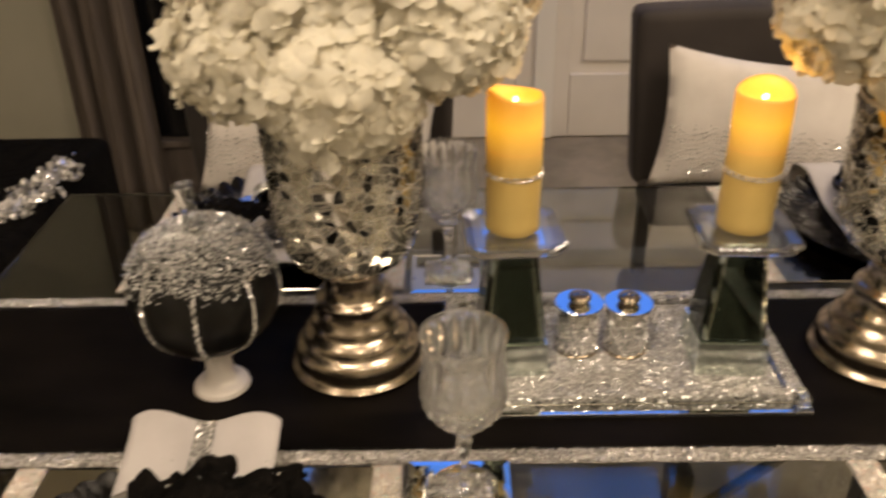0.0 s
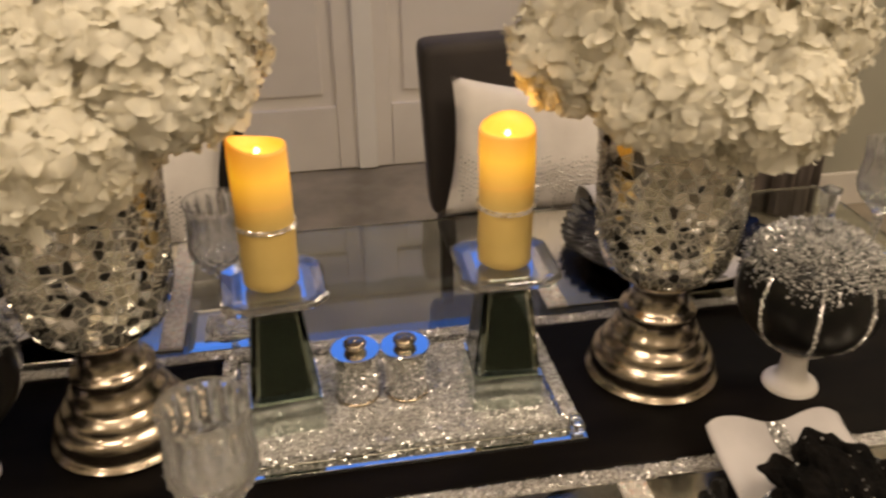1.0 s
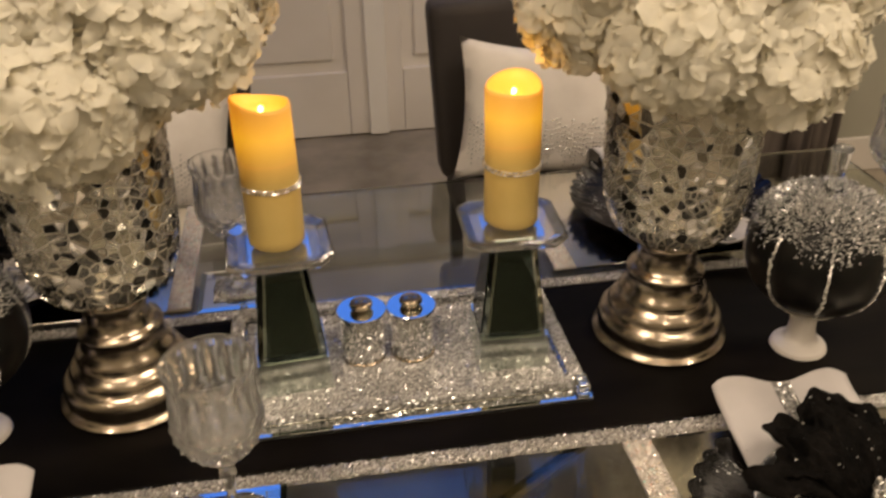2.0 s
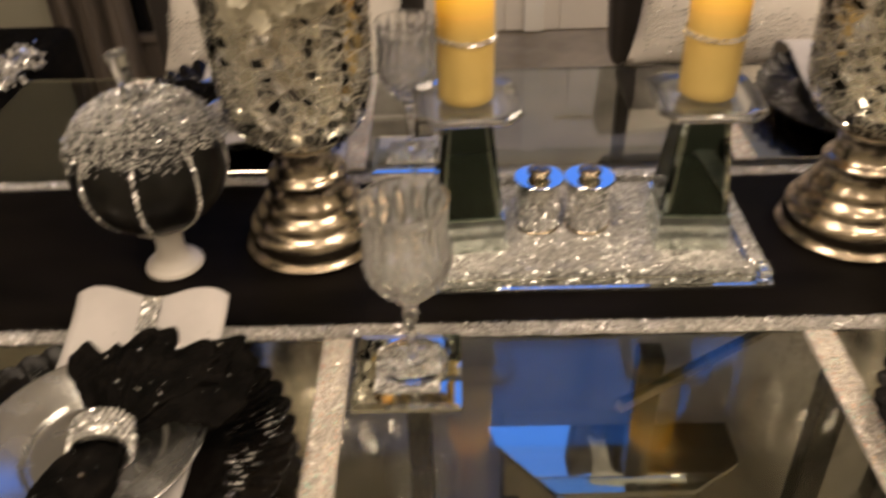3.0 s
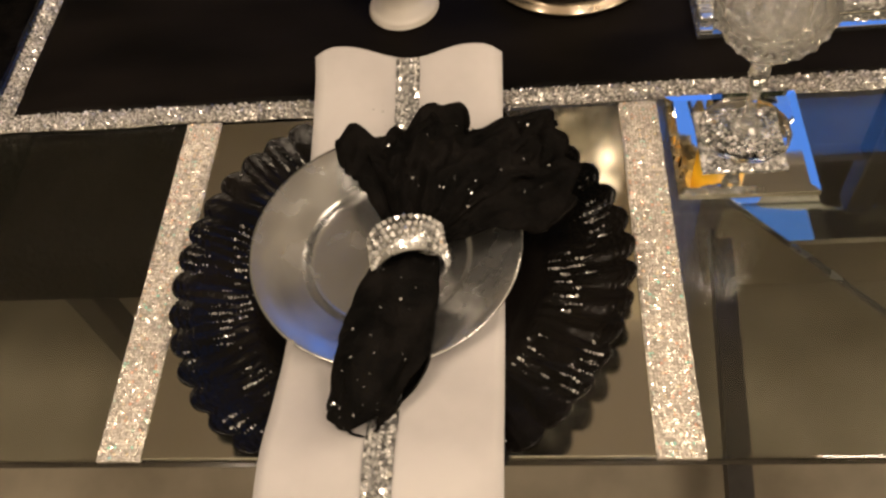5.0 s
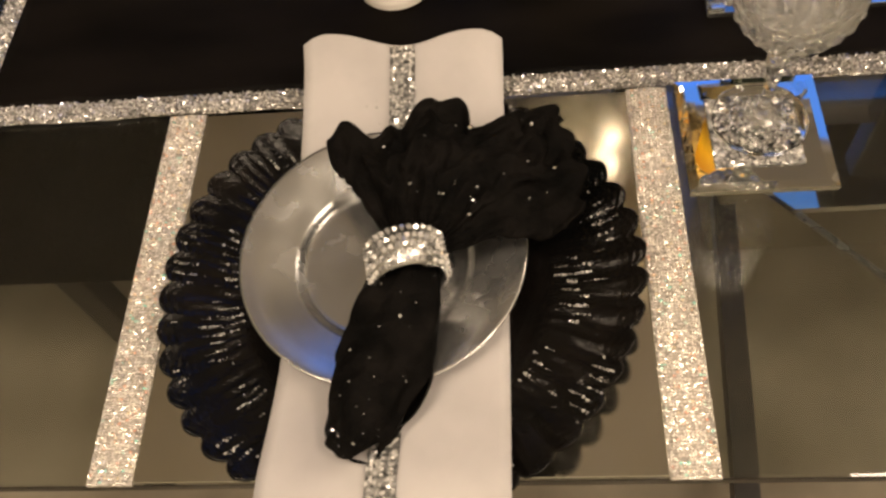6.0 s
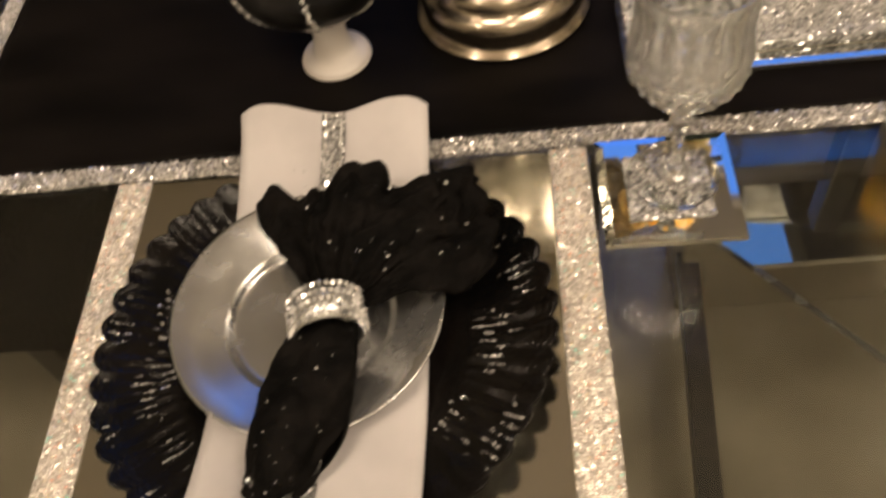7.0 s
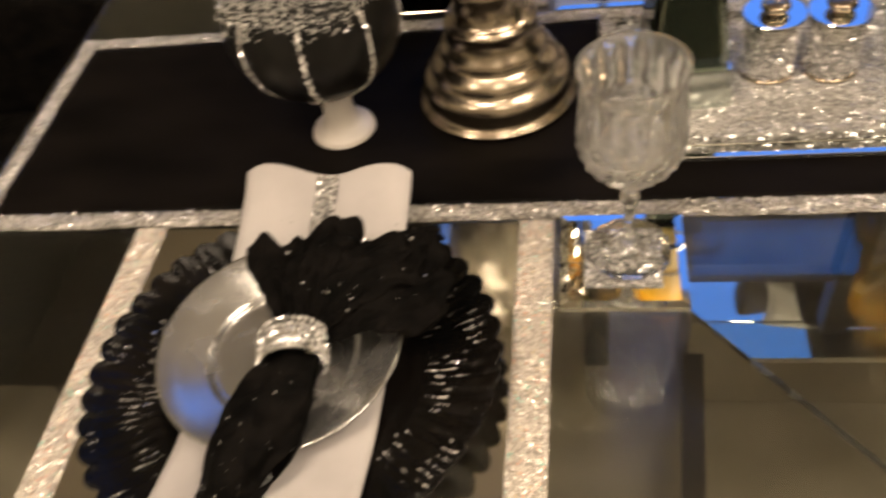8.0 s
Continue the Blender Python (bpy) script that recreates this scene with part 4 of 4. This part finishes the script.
def vase():
    v = thing("mosaic_vase", pose(0, 0, 0), "goblet vase with a mirror mosaic cup on a champagne metal foot", "vase", "goblet vases")
    foot = [(0.0, 0.0), (0.0775, 0.0), (0.0800, 0.002), (0.0795, 0.0045), (0.0735, 0.0065), (0.0715, 0.012), (0.0735, 0.020), (0.0725, 0.029), (0.0665, 0.0355),
            (0.0625, 0.0375), (0.0630, 0.0420), (0.0600, 0.0480), (0.0540, 0.0540), (0.0520, 0.0555), (0.0525, 0.0600), (0.0500, 0.0660), (0.0460, 0.0700),
            (0.0445, 0.0760), (0.0435, 0.0860), (0.0450, 0.0885), (0.0440, 0.0915), (0.0390, 0.0940), (0.0350, 0.0980), (0.0335, 0.1080), (0.0340, 0.1200), (0.0375, 0.1260), (0.0365, 0.1295), (0.0, 0.1305)]
    part("foot", lathe(foot, 72), "champagne", v, "stepped champagne metal foot")
    inner = [(r - 0.004, z + 0.002) for r, z in CUP[::-1]]
    part("cup", lathe(CUP + inner + [(0.0, 0.136)], 72), "vase_glass", v, "silvered glass cup")
    # mosaic pieces: cells round scattered seeds and rosettes, each a small flat mirror with its own tilt
    rng = random.Random(21)
    turn, h0, h1 = 2 * math.pi * 0.08, 0.1405, 0.306
    seeds = []
    for k in range(4):
        cx, ch = turn * (k + 0.35) / 4, 0.222 + 0.018 * (k % 2)
        seeds.append((cx, ch))
        for ring, (n, r) in enumerate(((9, 0.0125), (13, 0.0240))):
            for i in range(n):
                a = 2 * math.pi * (i + 0.5 * ring) / n
                seeds.append(((cx + r * math.cos(a)) % turn, ch + r * math.sin(a)))
    while len(seeds) < 820:
        c = (rng.uniform(0, turn), rng.uniform(h0, h1))
        if all(math.hypot(min(abs(c[0] - x), turn - abs(c[0] - x)), c[1] - h) > 0.0049 for x, h in seeds):
            seeds.append(c)
        elif rng.random() < 0.0008:
            break

    def cell(k):
        x, h = seeds[k]
        poly = [(-0.014, -0.014), (0.014, -0.014), (0.014, 0.014), (-0.014, 0.014)]
        for q, (ox, oh) in enumerate(seeds):
            dx, dh = (ox - x + turn / 2) % turn - turn / 2, oh - h
            d2 = dx * dx + dh * dh
            if q == k or d2 > 0.0016:
                continue
            gap = 0.5 - 0.00080 / math.sqrt(d2)
            out = []
            for (ax, ah), (bx, bh) in zip(poly, poly[1:] + poly[:1]):
                sa, sb = ax * dx + ah * dh - gap * d2, bx * dx + bh * dh - gap * d2
                if sa <= 0:
                    out.append((ax, ah))
                if (sa < 0) != (sb < 0):
                    w = sa / (sa - sb)
                    out.append((ax + (bx - ax) * w, ah + (bh - ah) * w))
            poly = out
            if len(poly) < 3:
                return []
        return poly

    rest, singles = bmesh.new(), 0
    for k, (x, h) in enumerate(seeds):
        poly = cell(k)
        if len(poly) < 3 or not h0 < h < h1:
            continue
        tilt = rng.gauss(0, 0.055), rng.gauss(0, 0.055)
        single = math.sin(x / 0.08) < 0.12 and singles < 300
        bm = bmesh.new() if single else rest
        face = []
        for px, ph in poly:
            hh = min(max(h + ph, h0 - 0.004), 0.312)
            r = cup_at(hh) + 0.0013 + tilt[0] * ph + tilt[1] * px
            a = (x + px) / 0.08
            face.append(bm.verts.new((r * math.cos(a), r * math.sin(a), hh)))
        f = bm.faces.new(face)
        f.normal_update()
        if single:
            singles += 1
            bmesh.ops.solidify(bm, geom=[f], thickness=0.0010)
            bmesh.ops.recalc_face_normals(bm, faces=bm.faces[:])
            part("mosaic_tile", bm, "tile", v, smooth=False)
    bmesh.ops.solidify(rest, geom=rest.faces[:], thickness=0.0010)
    tagged(part("mosaic_back", rest, "tile_back", v, "further mirror mosaic pieces", smooth=False), kind="stuff")
    return v


def floret(bm, place, normal, size, rng):
    """One hydrangea flower of four broad ruffled petals facing along normal."""
    q = normal.to_track_quat("Z", "Y").to_matrix() @ Euler((rng.gauss(0, 0.22), rng.gauss(0, 0.22), rng.uniform(0, 6.28))).to_matrix()
    for p in range(4):
        a = p * math.pi / 2 + rng.gauss(0, 0.14)
        ca, sa = math.cos(a), math.sin(a)
        s = size * rng.uniform(0.8, 1.15)
        curl, twist, cup = rng.uniform(-0.40, 0.30), rng.gauss(0, 0.12), rng.uniform(0.0, 0.22)
        ph, ruffle = rng.uniform(0, 6.28), rng.uniform(0.06, 0.17)
        rows = []
        for t, w in ((0.04, 0.10), (0.30, 0.46), (0.60, 0.68), (0.85, 0.60), (1.0, 0.34)):
            line = []
            for c in (-1, -0.5, 0, 0.5, 1):
                lx, ly = s * t * (1 - 0.10 * abs(c) * (t > 0.8)), s * w * c
                wave = ruffle * math.sin(ph + 3.6 * c + 4.5 * t) * (0.2 + t) * (0.35 + abs(c))
                lz = s * (0.06 + 0.012 * p + 0.30 * t * (1 - t) + curl * t * t * 0.6 + cup * c * c * t + twist * c * t + wave)
                line.append(bm.verts.new(Vector(place) + q @ Vector((lx * ca - ly * sa, lx * sa + ly * ca, lz))))
            rows.append(line)
        for lo, hi in zip(rows, rows[1:]):
            for c in range(4):
                bm.faces.new((lo[c], lo[c + 1], hi[c + 1], hi[c]))


HEADS = [(-0.098, -0.055, 0.386, 0.076), (-0.010, -0.088, 0.362, 0.078), (0.080, -0.050, 0.404, 0.076), (-0.112, 0.045, 0.402, 0.078), (0.098, 0.045, 0.410, 0.074),
         (0.0, 0.090, 0.380, 0.080), (-0.055, -0.045, 0.440, 0.084), (0.048, -0.040, 0.445, 0.084), (0.0, 0.045, 0.470, 0.088), (-0.105, 0.0, 0.445, 0.078), (0.096, 0.002, 0.458, 0.076)]


def bouquet(seed):
    b = thing("hydrangea_bouquet", pose(0, 0, 0), "full bouquet of cream white hydrangeas in a mosaic vase", "flowers", "hydrangea bouquets")
    rng = random.Random(seed)
    for hx, hy, hz, hr in HEADS:
        bm = bmesh.new()
        n = 215
        for i in range(n):
            zc = 1 - 2 * (i + 0.5) / n
            a = i * 2.39996 + rng.gauss(0, 0.12)
            rr = math.sqrt(max(0, 1 - zc * zc))
            d = Vector((rr * math.cos(a), rr * math.sin(a), zc))
            lump = 1 + 0.10 * wob(d.x + hx * 9, d.y + hy * 9, d.z + seed, 2.2) + rng.gauss(0, 0.045)
            d2 = Vector((d.x, d.y, d.z * (0.86 if d.z > 0 else 0.80)))
            floret(bm, Vector((hx, hy, hz)) + d2 * hr * 0.93 * lump, (d + Vector((hx, hy, 0.05)) * 2.2).normalized(), rng.uniform(0.0130, 0.0190), rng)
        part("flower_head", bm, "petal", b)
        part("flower_core", lathe([(0.0, -0.7 * hr), (0.62 * hr, -0.48 * hr), (0.90 * hr, 0.0), (0.66 * hr, 0.54 * hr), (0.0, 0.79 * hr)], 20), "petal", b, at=pose(hx, hy, hz))
    bm = bmesh.new()
    for k in range(9):
        a, r = k * 0.7, 0.02 + 0.012 * (k % 3)
        x0, y0, x1, y1 = r * 0.5 * math.cos(a), r * 0.5 * math.sin(a), r * 1.6 * math.cos(a + 0.4), r * 1.6 * math.sin(a + 0.4)
        ring = []
        for z, x, y in ((0.15, x0, y0), (0.26, (x0 + x1) / 2, (y0 + y1) / 2), (0.37, x1, y1)):
            ring.append([bm.verts.new((x + 0.003 * math.cos(q), y + 0.003 * math.sin(q), z)) for q in (0, 1.57, 3.14, 4.71)])
        for lo, hi in zip(ring, ring[1:]):
            for i in range(4):
                bm.faces.new((lo[i], lo[(i + 1) % 4], hi[(i + 1) % 4], hi[i]))
    part("stem", bm, "stem", b)
    return b


def lay_vases():
    v0 = vase()
    v0.matrix_basis = pose(-0.105, 1.078, TR - 0.002)
    copy_thing(v0, pose(0.513, 1.078, TR - 0.002, 0, 0, 37))
    bouquet(4).matrix_basis = pose(-0.080, 1.086, TR, 0, 0, 0)
    bouquet(9).matrix_basis = pose(0.525, 1.078, TR + 0.002, 0, 0, 25)


lay_vases()

# ---- black pumpkins on white pedestals ----


def pumpkin():
    p = thing("pumpkin_ornament", pose(0, 0, 0), "black ornamental pumpkin with silver crystal cap on white pedestal", "pumpkin", "pumpkin ornaments")
    ped = smooth_profile([(0.0, 0.0), (0.029, 0.0), (0.0315, 0.003), (0.0290, 0.0075), (0.0195, 0.0130), (0.0158, 0.0240), (0.0150, 0.0400), (0.0180, 0.0510), (0.028, 0.0568), (0.0350, 0.0602), (0.0353, 0.0618), (0.028, 0.0612), (0.0, 0.0590)], 60)
    part("pedestal", lathe(ped, 48), "ceramic", p, "white ceramic pedestal")
    ribs, rx, rz, cz = 8, 0.081, 0.074, 0.0605 + 0.072

    def surf(a, t):
        """a round the pumpkin, t from its foot (0) to its top (1)."""
        q = math.pi * t
        rib = 1 - 0.045 * (1 - abs(math.sin(a * ribs / 2)) ** 0.6) * math.sin(q)
        r = rx * math.sin(q) * rib
        return Vector((r * math.cos(a), r * math.sin(a), cz - rz * math.cos(q) - 0.012 * math.exp(-((1 - t) / 0.10) ** 2)))
    bm = bmesh.new()
    seg, n = 120, 36
    rings = [[bm.verts.new(surf(2 * math.pi * i / seg, 0.012 + 0.976 * k / n)) for i in range(seg)] for k in range(n + 1)]
    for lo, hi in zip(rings, rings[1:]):
        for i in range(seg):
            bm.faces.new((lo[i], lo[(i + 1) % seg], hi[(i + 1) % seg], hi[i]))
    bm.faces.new(rings[0][::-1])
    bm.faces.new(rings[-1])
    part("shell", bm, "pumpkin", p, "matt black ribbed shell")
    rng = random.Random(31)
    bm = bmesh.new()
    for _ in range(9000):
        a = rng.uniform(0, 2 * math.pi)
        t = 1 - 0.40 * rng.random() ** 0.62 * (1 + 0.10 * math.sin(a * 5 + 1) + 0.06 * math.sin(a * 11))
        if rng.random() < max(0, (0.76 - t) * 5.5):
            continue
        s = surf(a, t)
        out = (s - Vector((0, 0, cz))).normalized()
        loose = Vector((rng.gauss(0, 1), rng.gauss(0, 1), rng.gauss(0, 0.7)))
        way = (out * 0.9 + loose).normalized()
        add_strand(bm, s + out * rng.uniform(0.0, 0.0035), way, rng.uniform(0.0025, 0.0080), rng.uniform(0.0006, 0.0013))
    tagged(part("crystal_cap", bm, "tinsel", p, "cap of silver tinsel and crystals", smooth=False), kind="stuff")
    for k in range(ribs):
        bm = bmesh.new()
        a = 2 * math.pi * k / ribs
        for i in range(44):
            s = surf(a + rng.gauss(0, 0.01), 0.16 + 0.52 * i / 44)
            out = (s - Vector((0, 0, cz))).normalized()
            add_gem(bm, s + out * 0.0012, rng.uniform(0.0019, 0.0025), rng)
        part("crystal_line", bm, "crystal", p, "string of rhinestones down a groove", smooth=False)
    stem = smooth_profile([(0.016, 0.0), (0.0110, 0.008), (0.0085, 0.022), (0.0080, 0.042), (0.0105, 0.060), (0.0098, 0.063), (0.0, 0.0625)], 24)
    part("stem", lathe(stem, 20, lambda a, k, r, z: (r * (1 + 0.08 * math.sin(5 * a + z * 60)), z)), "clear", p, "clear glass stem", at=pose(0, 0, cz + rz - 0.014, 3, -4, 0))
    return p


p0 = pumpkin()
p0.matrix_basis = pose(-0.2580, 1.027, TR - 0.002, 0, 0, 7)
copy_thing(p0, pose(0.662, 1.014, TR - 0.002, 0, 0, 20.5))

# ---- chairs ----


def cushion(w, h, d, seed):
    """A soft square pillow standing in the x-z plane."""
    bm = bmesh.new()
    n = 26
    for side in (-1, 1):
        grid = []
        for i in range(n + 1):
            row = []
            for j in range(n + 1):
                u, v = 2 * i / n - 1, 2 * j / n - 1
                e = (1 - u * u) * (1 - v * v)
                pinch = 1 - 0.07 * (1 - v * v) * abs(u) ** 3
                pv = 1 - 0.16 * (1 - u * u) * abs(v) ** 3
                row.append(bm.verts.new((u * w / 2 * pinch, side * d / 2 * max(e, 0) ** 0.42 + 0.004 * wob(u, v, seed + side, 2), v * h / 2 * pv)))
            grid.append(row)
        for i in range(n):
            for j in range(n):
                bm.faces.new((grid[i][j], grid[i + 1][j], grid[i + 1][j + 1], grid[i][j + 1]))
    bmesh.ops.remove_doubles(bm, verts=bm.verts[:], dist=0.0008)
    bmesh.ops.recalc_face_normals(bm, faces=bm.faces[:])
    return bm


def dining_chair():
    c = thing("dining_chair", pose(0, 0, 0), "dark grey velvet dining chair with a straight upholstered back", "chair", "far side chairs")
    part("seat", box(-0.25, 0.25, -0.22, 0.22, 0.39, 0.47, 0.03, 4), "velvet", c)
    bm = box(-0.255, 0.255, 0.205, 0.285, 0.665, 0.990, 0.022, 3)
    bmesh.ops.subdivide_edges(bm, edges=[e for e in bm.edges if abs(e.verts[0].co.x - e.verts[1].co.x) > 0.3], cuts=8)
    for v in bm.verts:
        v.co.y += 0.07 * (v.co.z - 0.665) - 0.35 * v.co.x ** 2
        v.co.x *= 0.93 + 0.07 * min(1.0, (v.co.z - 0.60) / 0.36)
    part("backrest", bm, "velvet", c)
    part("lower_roll", box(-0.235, 0.235, 0.06, 0.20, 0.630, 0.682, 0.024, 4), "velvet", c, "padded roll under the backrest")
    for sx in (-0.215, 0.215):
        part("post", box(sx - 0.012, sx + 0.012, 0.175, 0.200, 0.46, 0.655, 0.004), "rubber", c, smooth=False)
    for sx in (-0.225, 0.225):
        for y in (-0.27, 0.24):
            part("leg", box(sx - 0.02, sx + 0.02, y - 0.02, y + 0.02, 0.0, 0.379, 0.004), "rubber", c, smooth=False)
    return c


def pillow_thing(x, y, z, turn):
    p = thing("pillow", pose(x, y, z, -12, 6, turn), "white throw pillow with hanging crystals leaning on the chair", "pillow", "white pillows")
    part("cover", cushion(0.42, 0.25, 0.11, 3), "pillow", p)
    rng = random.Random(17)
    bm = bmesh.new()
    for i in range(64):
        px = -0.19 + 0.38 * i / 63
        top = -0.012 + rng.uniform(-0.012, 0.012)
        for k in range(rng.randint(6, 11)):
            z0 = top - 0.0085 * k
            e = max(0.02, (1 - (px / 0.21) ** 2) * (1 - (z0 / 0.125) ** 2))
            add_gem(bm, (px, -0.055 * e ** 0.42 - 0.003, z0), rng.uniform(0.0015, 0.0030), rng)
    tagged(part("crystal_fringe", bm, "crystal", p, "rows of hanging crystals", smooth=False), kind="stuff")


def far_chairs():
    c0 = dining_chair()
    c0.matrix_basis = pose(0.592, 1.54, 0)
    copy_thing(c0, pose(-0.235, 1.54, 0))
    pillow_thing(0.578, 1.668, 0.806, 0)
    pillow_thing(-0.225, 1.672, 0.806, 0)


far_chairs()


def end_chair():
    c = thing("end_chair", pose(0, 0, 0), "black velvet chair with a crystal-trimmed edge at the table's end", "chair")
    part("seat", box(-1.12, -0.42, 0.95, 1.46, 0.36, 0.48, 0.04, 4), "black_velvet", c)
    part("backrest", box(-1.22, -1.125, 0.95, 1.46, 0.30, 0.98, 0.03, 4), "black_velvet", c)
    part("arm", box(-1.20, -0.735, 1.462, 2.0, 0.30, 0.678, 0.03, 4), "black_velvet", c)
    for x in (-1.15, -0.76):
        for y in (1.00, 1.42):
            part("leg", box(x - 0.02, x + 0.02, y - 0.02, y + 0.02, 0.0, 0.359, 0.004), "rubber", c, smooth=False)
    rng = random.Random(41)
    bm = bmesh.new()
    for _ in range(330):
        y = rng.uniform(1.58, 1.80)
        add_gem(bm, (-0.785 + 0.16 * (y - 1.58) + rng.gauss(0, 0.018), y, 0.680 + abs(rng.gauss(0, 0.016))), rng.uniform(0.004, 0.009), rng)
    tagged(part("crystal_trim", bm, "crystal", c, "cluster of large silver crystals", smooth=False), kind="stuff")


end_chair()
